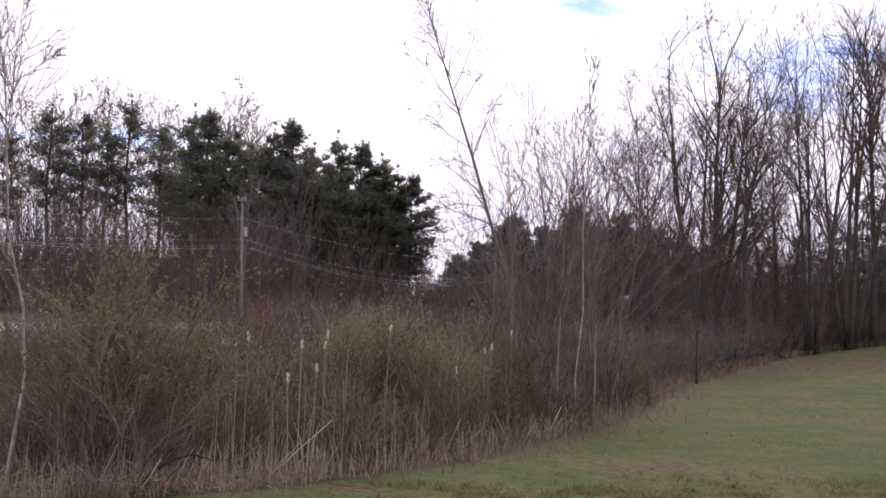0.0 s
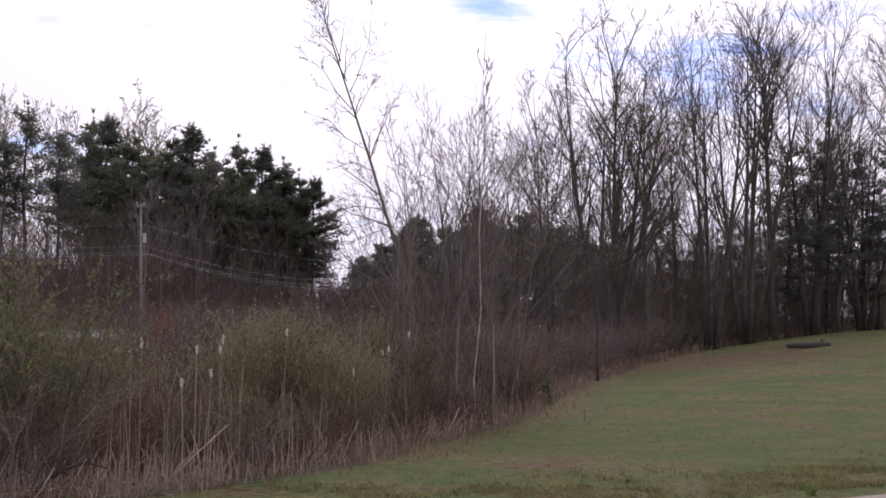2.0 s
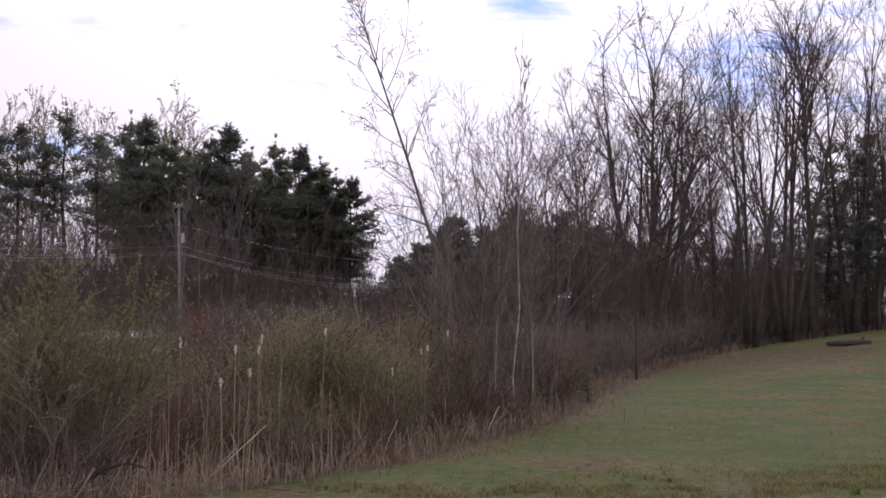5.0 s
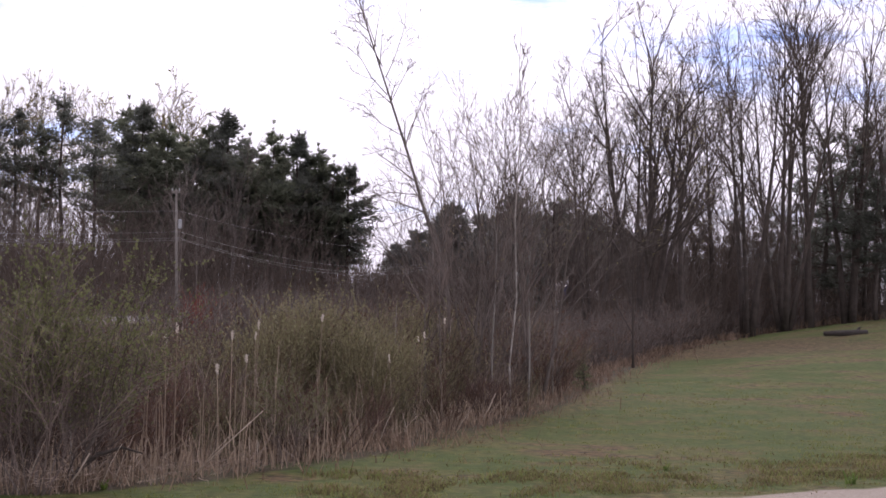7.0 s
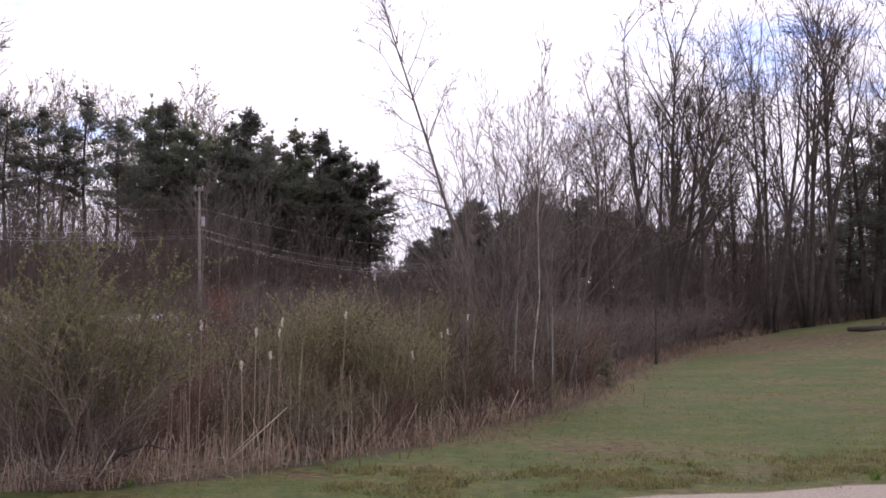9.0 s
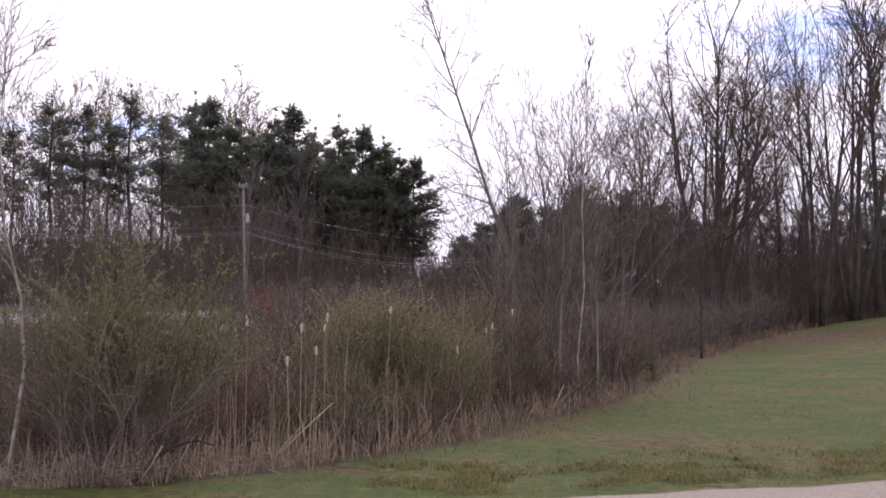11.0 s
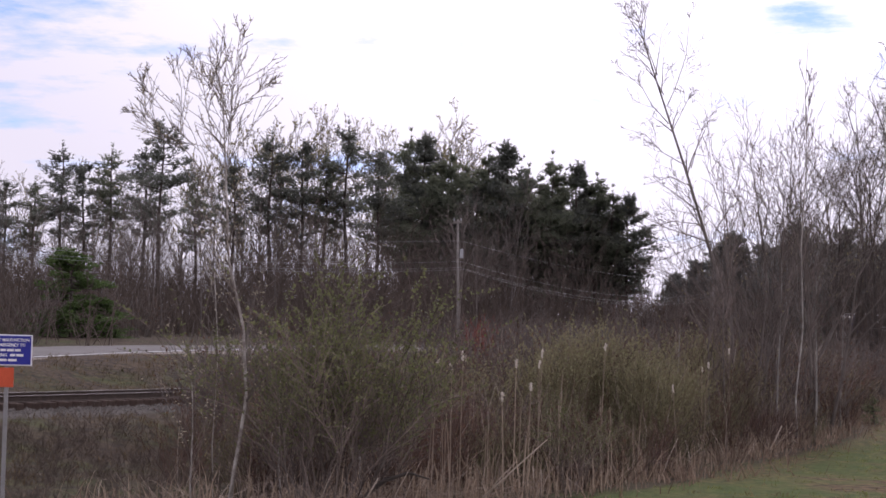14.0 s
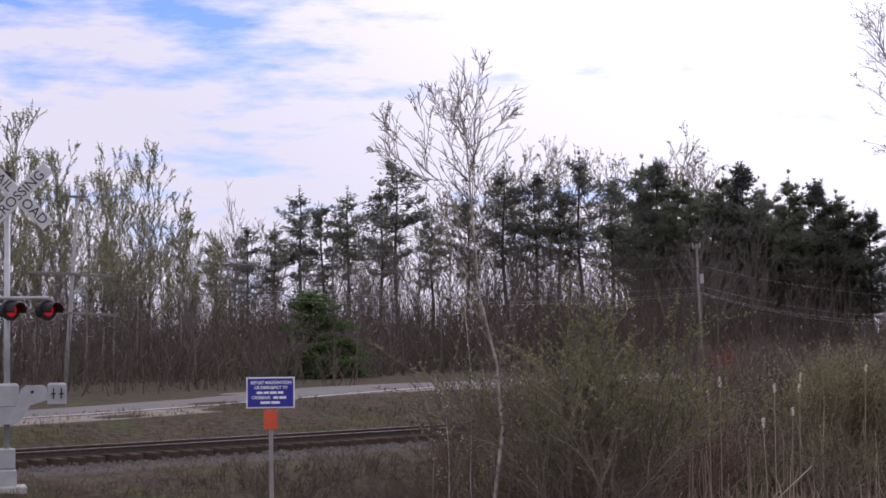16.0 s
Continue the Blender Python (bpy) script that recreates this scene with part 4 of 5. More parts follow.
red = shrub("red_bush", 241, 2.8, 34, 0.6, "deep red leafless bush beside the utility pole", "bush", "", material("deep_red_twigs", (0.16, 0.045, 0.035), (0.26, 0.08, 0.06), 2, 0.8, 0, per_object=0.3), thin=0.012, side_twigs=9)
red.matrix_basis = stand(-8.7, 79.5)

# cattails: the tall single stalks with their burst heads
def cattail(x, y, high, seed, head=True):
    r = random.Random(seed)
    t = thing("cattail", pose(x, y, height(x, y), 0, 0, r.uniform(0, 360)), "tall dry cattail stalk with a burst whitish seed head" if head else "tall dry cattail stalk without its head", "cattail", "cattails along the marsh edge")
    dx = r.uniform(-0.06, 0.06) * high
    pts = [(dx * (i / 4) ** 2, 0, high * i / 4 - 0.1) for i in range(5)]
    part("stalk", Geo().tube(pts, [0.009, 0.0085, 0.008, 0.007, 0.006], 5), REED, t)
    if head:
        g = Geo()
        L = r.uniform(0.13, 0.2)
        prof = [0.005, 0.015, 0.02, 0.014, 0.021, 0.013, 0.004]
        g.tube([(dx + r.uniform(-0.012, 0.012), r.uniform(-0.012, 0.012), high - 0.1 + L * i / 6) for i in range(7)], [q * r.uniform(0.8, 1.25) for q in prof], 7)
        for k in range(16):
            p = Vector((dx, 0, high - 0.1 + L * r.random()))
            d = Vector((r.uniform(-1, 1), r.uniform(-1, 1), r.uniform(-0.8, 0.3))).normalized() * r.uniform(0.03, 0.06)
            e = Vector((0, 0, 0.012))
            g.tri(p - e, p + e, p + d)
        part("seed_head", g, FLUFF, t, "burst whitish cattail fluff")
    return t


for i, (x, y, high, head) in enumerate([(-2.01, 27.13, 1.96, 1), (-2.35, 26.64, 1.79, 1), (-3.11, 27.15, 2.43, 1), (-3.77, 28.18, 2.37, 1), (-3.39, 28.17, 2.26, 1), (-2.49, 30.14, 2.36, 1), (-2.06, 30.12, 2.33, 1), (-2.13, 31.12, 2.52, 1), (-1.05, 33.08, 2.66, 1), (0.44, 34.05, 1.77, 1), (1.02, 36.02, 2.2, 1), (1.71, 39.99, 2.52, 1), (1.03, 38.03, 2.1, 1), (-3.27, 27.18, 1.51, 0), (-3.39, 27.19, 1.43, 0), (-2.15, 27.14, 1.69, 0), (-2.08, 27.14, 1.41, 0), (-1.03, 33.11, 1.77, 0), (-0.81, 30.11, 1.18, 0), (-1.64, 29.11, 2.2, 0), (-0.39, 32.1, 1.2, 0), (-2.7, 27.17, 1.32, 0), (-3.71, 28.2, 1.72, 0)]):
    cattail(x, y, high, 300 + i, bool(head))


rs = random.Random(64)
for i in range(44):
    y = rs.uniform(26.0, 33.0)
    x = rs.choice((-3.3, -2.0, -0.9, -0.2, 0.3)) + rs.gauss(0, 0.35) + (y - 27) * 0.12
    if x < lawn_edge(y) - 0.5:
        cattail(x, y, rs.uniform(0.7, 1.75), 400 + i, False)


def blade(g, p, way, high, wide, bend, r):
    a = r.uniform(0, 6.283)
    e = Vector((math.cos(a), math.sin(a), 0)) * wide
    mid = p + Vector((way[0] * 0.4, way[1] * 0.4, 0.6)) * high
    tip = p + Vector((way[0], way[1], 1 - bend)) * high
    s = len(g.v)
    g.v += [tuple(p - e), tuple(p + e), tuple(mid + e * 0.7), tuple(mid - e * 0.7), tuple(tip)]
    g.f += [(s, s + 1, s + 2, s + 3), (s + 3, s + 2, s + 4)]


# dry reeds standing and lying in the marsh
r = random.Random(77)
reeds, litter = Geo(), Geo()
for i in range(2100):
    y = 24 + 26 * r.random() ** 1.4
    x = lawn_edge(y) - 0.1 - abs(r.gauss(0, 2.6))
    if x < -9 or off_track(x, y) < 7:
        continue
    p = Vector((x, y, height(x, y) - 0.03))
    way = (r.gauss(0, 0.3), r.gauss(0, 0.3))
    blade(reeds, p, way, r.uniform(0.3, 1.3) * r.uniform(0.4, 1), r.uniform(0.006, 0.014), r.uniform(0, 0.25), r)
for i in range(17000):
    y = 20 + 112 * r.random() ** 2.0
    x = lawn_edge(y) + r.gauss(-0.9, 0.8) if r.random() < 0.6 else lawn_edge(y) - r.uniform(0, 9)
    if x < -14 or off_track(x, y) < 4.5 or noise.noise((x * 0.8, y * 0.5, 9)) + r.gauss(0, 0.15) < (0.14 if y < 40 else 0.05):
        continue
    p = Vector((x, y, height(x, y) - 0.03))
    way = (r.gauss(0, 0.55), r.gauss(0, 0.55))
    blade(litter, p, way, r.uniform(0.18, 0.55) * (1 + max(0, y - 60) / 90), r.uniform(0.008, 0.016) * (1 + max(0, y - 50) / 40), r.uniform(0.1, 0.7), r)
stuff("dry_reeds", reeds, STRAW, "dry pale reeds standing in the marsh", "reeds")
stuff("dry_grass", litter, STRAW_RED, "matted rusty dry grass at the marsh edge", "grass")


# fallen stalks and dead branches at the marsh edge
def dead_wood(name, pts, radii, mat, label, sides=6):
    z = [height(p[0], p[1]) for p in pts]
    o = thing(name, pose(pts[0][0], pts[0][1], z[0]), label, "branch", "dead wood at the marsh edge")
    part("stem", Geo().tube([(p[0] - pts[0][0], p[1] - pts[0][1], p[2] + zz - z[0]) for p, zz in zip(pts, z)], radii, sides), mat, o, smooth=True)
    return o


dead_wood("fallen_stalk", [(-2.85, 27.0, 0.0), (-2.27, 27.0, 0.55), (-1.69, 27.0, 1.1)], [0.012, 0.011, 0.008], PALE_STALK, "thick pale dead stalk leaning over the reeds")
dead_wood("fallen_branch", [(-4.5, 25.3, 0.02), (-4.3, 25.4, 0.3), (-4.05, 25.5, 0.5), (-3.7, 25.6, 0.6), (-3.4, 25.7, 0.5)], [0.045, 0.04, 0.035, 0.028, 0.018], BARK_DARK, "dark bent dead branch under the bush")
dead_wood("fallen_branch", [(-4.45, 25.1, 0.0), (-4.25, 25.1, 0.28), (-4.1, 25.1, 0.55)], [0.016, 0.014, 0.01], PALE_STALK, "thick pale dead stalk leaning over the reeds")
dead_wood("fallen_branch", [(2.6, 40.5, 0.0), (2.8, 40.5, 0.35), (2.95, 40.5, 0.7)], [0.017, 0.015, 0.01], PALE_STALK, "thick pale dead stalk leaning over the reeds")
for i in range(110):
    y = 24.5 + 20 * r.random()
    x = lawn_edge(y) - 0.3 - abs(r.gauss(0, 2.2))
    a, q = r.uniform(0, 6.283), r.uniform(0.35, 0.95)
    tilt = r.uniform(0.25, 1.1)
    e = (x + math.cos(a) * q * math.sin(tilt), y + math.sin(a) * q * math.sin(tilt))
    dead_wood("dead_stalk", [(x, y, -0.03), ((x + e[0]) / 2, (y + e[1]) / 2, q * math.cos(tilt) * 0.56), (e[0], e[1], q * math.cos(tilt))], [0.0065, 0.006, 0.004], r.choice((REED, PALE_STALK, PALE_STALK, TWIG)), "dry broken stalk leaning at the marsh edge", 4)

tangle = Geo()
for i in range(900):
    y = 23.9 + 4.9 * r.random() ** 1.3
    x = r.uniform(-8.5, lawn_edge(y) - 0.2) if r.random() < 0.75 else lawn_edge(y) - abs(r.gauss(0.3, 1.0))
    p = Vector((x, y, height(x, y) + r.uniform(0.0, 0.3)))
    if noise.noise((x * 0.9, y * 0.9, 2)) + r.gauss(0, 0.2) < -0.05:
        continue
    pts, w = wander(r, p, (r.gauss(0, 1), r.gauss(0, 0.6), r.uniform(-0.1, 0.9)), r.uniform(0.25, 0.8), 4, 0.22, -0.04)
    tangle.tube(pts, [0.006, 0.0055, 0.005, 0.004, 0.002], 3, False)
stuff("dead_twigs", tangle, material("bleached_twigs", (0.08, 0.058, 0.044), (0.42, 0.34, 0.275), 0.8, 0.9, 0, per_object=0.6), "tangled bleached dead twigs under the bushes", "undergrowth")

seedling = pine("young_pine", 95, 3.0, "small green pine seedling at the lawn edge", "pine seedlings", crown=0.05, wide=1.25, dense=1.3, mat=material("soft_green_needles", (0.12, 0.14, 0.075), (0.18, 0.2, 0.11), 2, 0.65, 0, per_object=0.3, through_light=0.6), conic=True, tuft=0.2)
plant([seedling], [(6.9, 55.5, 0.9)], r)

# grass along the railway bank and the verge
bank = Geo()
for i in range(9500):
    y = r.uniform(18, 72)
    d = r.choice((r.uniform(-11, -3.0), r.uniform(3.6, 12)))
    x, yy, z, kx, ky = along_track([y], d, 0)[0]
    if x < -32 or x > lawn_edge(yy) or noise.noise((x * 0.45, yy * 0.45, 11)) + r.gauss(0, 0.3) < -0.05:
        continue
    for k in range(5):
        p = Vector((x + r.gauss(0, 0.12), yy + r.gauss(0, 0.12), 0))
        p.z = height(p.x, p.y) - 0.02
        blade(bank, p, (r.gauss(0, 0.5), r.gauss(0, 0.5)), r.uniform(0.07, 0.32), r.uniform(0.005, 0.011), r.uniform(0.1, 0.6), r)
stuff("bank_grass", bank, material("dull_verge_grass", (0.035, 0.034, 0.015), (0.19, 0.13, 0.072), 0.25, 0.9, 0, fine=1.5, per_object=0.4, through_light=0.5), "dull brown-green grass on the railway bank", "grass")

lawn, worn = Geo(), Geo()
for i in range(9000):
    y = 22.5 + 40 * r.random() ** 1.6
    x = r.uniform(-7, 18)
    if x < lawn_edge(y) + r.gauss(0.15, 0.25) or y < path_edge(x) + r.gauss(0.1, 0.15):
        continue
    if noise.noise((x * 0.7, y * 0.45, 3)) + r.gauss(0, 0.25) < 0.0:
        continue
    near = 0.5 < y - path_edge(x) < 4.2 and x > 1.5
    dead = r.random() < (0.6 if near else 0.04 + 0.4 * smooth(0.05, 0.4, noise.noise((x * 0.22, y * 0.12, 8))))
    for k in range(6):
        q = Vector((x + r.gauss(0, 0.08), y + r.gauss(0, 0.08), 0))
        q.z = height(q.x, q.y) - 0.012
        blade(worn if dead else lawn, q, (r.gauss(0, 0.5), r.gauss(0, 0.5)), r.uniform(0.03, 0.09), r.uniform(0.005, 0.011), r.uniform(0, 0.5), r)
for i in range(5200):
    x = r.uniform(-1, 17)
    y = path_edge(x) + 0.7 + abs(r.gauss(2.0, 1.5))
    clump = noise.noise((x * 0.9, y * 0.7, 21))
    if x < lawn_edge(y) + 0.4 or clump + r.gauss(0, 0.12) < 0.06:
        continue
    for k in range(7):
        q = Vector((x + r.gauss(0, 0.07), y + r.gauss(0, 0.07), 0))
        q.z = height(q.x, q.y) - 0.012
        blade(worn if r.random() < 0.55 else lawn, q, (r.gauss(0, 0.6), r.gauss(0, 0.6)), r.uniform(0.05, 0.15), r.uniform(0.006, 0.012), r.uniform(0.1, 0.6), r)
stuff("worn_grass", worn, material("dead_lawn_grass", (0.06, 0.05, 0.024), (0.27, 0.215, 0.115), 1.2, 0.9, 0, fine=8, per_object=0.6, through_light=0.3), "dead tan grass tufts in the lawn", "grass")
stuff("lawn_grass", lawn, GRASS, "short spring lawn grass with bare brownish patches", "grass")

# undergrowth and thin stems filling the woods
wood = Geo()
for x0, x1, y0, y1, n, lo, hi in ((-110, -28, 110, 215, 3400, 4.0, 7.5), (-42, -5, 168, 215, 1600, 4.0, 8.0), (-110, 60, 165, 215, 2300, 4.0, 9.0), (-75, -30, 76, 112, 1300, 1.5, 6.0), (-62, -26, 46, 80, 1000, 1.0, 4.0), (-66, 10, 108, 166, 2600, 2.0, 6.5), (12, 62, 112, 165, 4600, 4.0, 11), (-34, -5, 122, 168, 1300, 5.0, 10.5), (-8, 14, 144, 185, 900, 2.5, 5.0), (-2, 22, 100, 175, 1400, 2.0, 4.5)):
    for i in range(n):
        x, y = r.uniform(x0, x1), r.uniform(y0, y1)
        if (x > lawn_edge(y) - 1.5 and y < 160) or (-21 if y < 142 else -5) < off_track(x, y) < 5:
            continue
        h = r.uniform(lo, hi) * (1 + 0.5 * noise.noise((x * 0.12, y * 0.12, 5)))
        p = Vector((x, y, height(x, y) - 0.1))
        pts, w = wander(r, p, (r.gauss(0, 0.2), r.gauss(0, 0.2), 1), h, 3, 0.12, 0.03)
        wood.tube(pts, [0.032, 0.026, 0.018, 0.008], 3, False)
        for k in range(3):
            u = r.uniform(0.1, 0.95) * 3
            q = pts[int(u)].lerp(pts[int(u) + 1], u - int(u))
            tw, _ = wander(r, q, turn_off(r, Vector((0, 0, 1)), radians(r.uniform(30, 75))), h * r.uniform(0.15, 0.4), 2, 0.2, 0.1)
            wood.tube(tw, [0.022, 0.016, 0.009], 3, False)
stuff("undergrowth", wood, UNDER, "dense grey-brown leafless undergrowth in the woods", "undergrowth")


# low leafless thicket on the near bank
low = Geo()
for i in range(2600):
    y = r.uniform(19, 46)
    d = 5.2 + 12 * r.random()
    x, yy, z, kx, ky = along_track([y], d, 0)[0]
    if x > lawn_edge(yy) - 1 or (yy < 20.5 and x > -9):
        continue
    p = Vector((x, yy, height(x, yy) - 0.05))
    hh = r.uniform(0.3, 0.9) * (0.6 + noise.noise((x * 0.4, yy * 0.4, 7)))
    if hh < 0.15:
        continue
    for k in range(3):
        pts, w = wander(r, p, (r.gauss(0, 0.5), r.gauss(0, 0.5), 1), hh, 3, 0.15, 0.05)
        low.tube(pts, [0.006, 0.005, 0.004, 0.002], 3, False)
        for q in range(3):
            tw, _ = wander(r, pts[r.choice((1, 2))], turn_off(r, Vector((0, 0, 1)), radians(r.uniform(25, 70))), hh * 0.4, 2, 0.2, 0.1)
            low.tube(tw, [0.004, 0.003, 0.0015], 3, False)
stuff("low_thicket", low, UNDER, "low tangled leafless thicket beside the railway", "undergrowth")


# railway crossing signal
def signal():
    t = thing("crossing_signal", stand(-18.35, 31.7, 0) @ pose(0, 0, 0, 0, 0, 31), "galvanised railway crossing signal with crossbuck and lit red lamps", "crossing signal")
    part("mast", Geo().tube([(0, 0, 0.3), (0, 0, 6.35)], [0.065, 0.06], 12), STEEL, t, smooth=True)
    part("mast_cap", Geo().tube([(0, 0, 6.3), (0, 0, 6.62), (0, 0, 6.66)], [0.09, 0.09, 0.05], 10), BLACK, t)
    part("base", Geo().box((-0.2, -0.2, 0), (0.2, 0.2, 0.42), 0.04), GREY_BOX, t)
    part("foundation", Geo().box((-0.4, -0.4, -0.3), (0.4, 0.4, 0.08), 0.03), CONCRETE, t)
    for k, (ang, word) in enumerate(((-45, "RAIL  ROAD"), (45, "CROSSING"))):
        b = part("crossbuck_blade", Geo().box((-0.86, -0.012, -0.15), (0.86, 0.012, 0.15), 0.004), material("aged_white_blade", (0.6, 0.6, 0.61), (0.72, 0.72, 0.73), 6, 0.6), t, "white crossbuck blade with black letters")
        b.matrix_basis = pose(0.22, -0.1 - 0.03 * k, 6.12, 0, 0, 0) @ Matrix.Rotation(radians(-ang), 4, "Y")
        c = bpy.data.curves.new("lettering", "FONT")
        c.body, c.size, c.align_x, c.align_y, c.extrude = word, 0.29, "CENTER", "CENTER", 0.002
        c.materials.append(BLACK)
        o = new("lettering", c)
        o.parent = b
        o.matrix_basis = pose(0, -0.016, 0, 90)
    part("lamp_arm", Geo().tube([(-0.2, -0.08, 3.98), (0.85, -0.08, 3.98)], [0.035, 0.035], 8), GREY_BOX, t)
    for s in (-0.03, 0.72):
        lamp = part("lamp", Geo().tube([(0, -0.16, 0), (0, -0.19, 0), (0, -0.2, 0)], [0.22, 0.22, 0.21], 20), BLACK, t, "black round lamp backing")
        lamp.matrix_basis = pose(s, 0, 3.72, 0, 0, 34)
        part("lamp_box", Geo().tube([(0, -0.16, 0), (0, 0.06, 0), (0, 0.12, 0)], [0.17, 0.16, 0.08], 14), BLACK, lamp)
        part("lens", Geo().tube([(0, -0.2, 0), (0, -0.225, 0), (0, -0.24, 0)], [0.135, 0.12, 0.06], 18), RED_LAMP, lamp, "lit red lens")
        hood = Geo()
        for i in range(10):
            a0, a1 = math.pi * (i - 1.0) / 10 * 1.25, math.pi * i / 10 * 1.25
            q = [(0.15 * math.cos(a), yy, 0.15 * math.sin(a)) for a in (a0, a1) for yy in (-0.2, -0.52)]
            w = [(0.157 * math.cos(a), yy, 0.157 * math.sin(a)) for a in (a0, a1) for yy in (-0.2, -0.52)]
            hood.quad(q[0], q[1], q[3], q[2])
            hood.quad(w[2], w[3], w[1], w[0])
            hood.quad(q[1], w[1], w[3], q[3])
        part("hood", hood, BLACK, lamp)
    gate = part("gate_mechanism", Geo().box((-0.34, -0.2, 1.68), (0.24, 0.2, 2.2), 0.05), GREY_BOX, t, "grey gate mechanism box")
    outline = [(-0.3, 1.36), (0.16, 1.36), (0.26, 1.42), (0.46, 1.74), (0.84, 1.86), (0.8, 2.1), (0.72, 2.16), (0.38, 2.16), (0.28, 2.08), (0.16, 1.72), (-0.3, 1.7)]
    plate = Geo()
    plate.v = [(u, d, v) for d in (-0.34, -0.22) for u, v in outline]
    n = len(outline)
    plate.f = [tuple(range(n)), tuple(range(2 * n - 1, n - 1, -1))] + [(k, k + n, (k + 1) % n + n, (k + 1) % n) for k in range(n)]
    part("gate_arm_bracket", plate, GREY_BOX, gate, "cranked grey steel gate arm bracket")
    part("pivot_bolt", Geo().tube([(0.5, -0.37, 2.02), (0.5, -0.33, 2.02)], [0.035, 0.035], 8), BLACK, gate)
    cw = part("counterweight", Geo().box((0.82, -0.36, 1.72), (1.2, -0.1, 2.2), 0.04), GREY_BOX, t, "grey gate counterweight")
    for s in (0.93, 1.09):
        part("bolt", Geo().box((s - 0.012, -0.385, 1.87), (s + 0.012, -0.355, 2.09)).box((s - 0.05, -0.38, 1.96), (s + 0.05, -0.355, 1.985)), BLACK, cw)
    part("junction_box", Geo().box((-0.17, -0.17, 0.42), (0.17, 0.17, 0.85), 0.03), GREY_BOX, t)
    return t


signal()


def sign():
    t = thing("information_sign", stand(-6.93, 17.45, 0) @ pose(0, 0, 0, 0, 0, 18), "small blue notice with white border on a steel post", "sign")
    z = 2.49 - height(-6.93, 17.45)
    part("post", Geo().box((-0.022, -0.02, -0.3), (0.022, 0.02, z - 0.12), 0.006), material("weathered_steel_post", (0.2, 0.2, 0.2), (0.3, 0.3, 0.3), 6, 0.6, 0.2, metal=0.4), t)
    board = part("board", Geo().box((-0.262, -0.034, z - 0.168), (0.262, -0.022, z + 0.168), 0.004), SIGN_WHITE, t, "white bordered sign board")
    part("face", Geo().box((-0.248, -0.04, z - 0.154), (0.248, -0.036, z + 0.154)), SIGN_BLUE, board, "blue sign face")
    rr = random.Random(4)
    for row, words, width in ((0, "REPORT MALFUNCTION", 0.44), (1, "OR EMERGENCY TO", 0.36), (3, "CROSSING", 0.2)):
        c = bpy.data.curves.new("lettering", "FONT")
        c.body, c.size, c.align_x, c.align_y, c.extrude, c.offset = words, 0.046, "LEFT", "CENTER", 0.001, 0.0012
        c.materials.append(SIGN_WHITE)
        o = new("lettering", c)
        o.parent = board
        o.matrix_basis = pose((-0.215, -0.175, -0.205)[min(row, 2)], -0.0425, z + 0.108 - row * 0.054, 90)
        bpy.context.view_layer.update()
        o.scale.x = width / max(0.01, o.dimensions.x)
    for row, left, right in ((2, -0.15, 0.17), (3, 0.03, 0.2), (4, -0.11, 0.1)):
        x, zz = left, z + 0.108 - row * 0.054
        while x < right - 0.02:
            w = rr.uniform(0.05, 0.11)
            part("text_bar", Geo().box((x, -0.044, zz - 0.013), (min(right, x + w), -0.0415, zz + 0.013)), SIGN_WHITE, board)
            x += w + 0.012
    part("marker", Geo().box((-0.075, -0.036, z - 0.4), (0.075, -0.022, z - 0.19), 0.004), SIGN_ORANGE, t, "small orange marker plate")
    return t


sign()


# utility poles and wires
def utility_pole(x, y, high, name, tilt, arms, label, wood=POLE_WOOD):
    t = thing(name, pose(x, y, height(x, y) - 0.2, 0, tilt, 0), label, "utility pole", "utility poles along the road")
    k = high / 7.35
    part("shaft", Geo().tube([(0, 0, 0), (0, 0, high * 0.5), (0, 0, high)], [0.085 * k, 0.07 * k, 0.05 * k], 10), wood, t, smooth=True)
    for z, half in arms:
        a = part("crossarm", Geo().box((-half, -0.16, z - 0.06), (half, -0.08, z + 0.06), 0.01), POLE_WOOD, t)
        for s in (-0.85, 0.85):
            part("insulator", Geo().tube([(s * half, -0.12, z + 0.06), (s * half, -0.12, z + 0.12), (s * half, -0.12, z + 0.2)], [0.022, 0.034, 0.02], 8), GREY_BOX, a)
    if high < 8.0:
        part("transformer", Geo().tube([(0.18, -0.05, high - 1.9), (0.18, -0.05, high - 1.5), (0.18, -0.05, high - 1.45)], [0.09, 0.09, 0.06], 12), GREY_BOX, t)
    return t


utility_pole(-9.66, 81.3, 7.35, "utility_pole", -1.5, ((7.2, 0.2),), "weathered utility pole with small crossarm before the pines")
utility_pole(-37.9, 70.9, 9.6, "utility_pole", 4.0, ((9.0, 0.5), (5.4, 2.2), (3.6, 2.4)), "pale grey utility pole with long crossarms beyond the road", POLE_PALE)


utility_pole(4.3, 140.1, 8.6, "utility_pole", 0.0, ((6.6, 0.32),), "weathered utility pole far along the railway")


def wire(a, b, sag, name="power_line"):
    pts = []
    for i in range(15):
        u = i / 14
        p = Vector(a).lerp(Vector(b), u)
        pts.append((p.x, p.y, p.z - sag * 4 * u * (1 - u)))
    g = Geo().tube(pts, [0.0065] * 15, 4)
    tagged(new(name, g.mesh(name, CABLE)), "thin sagging power line on the utility poles", "cable", "power lines", "")


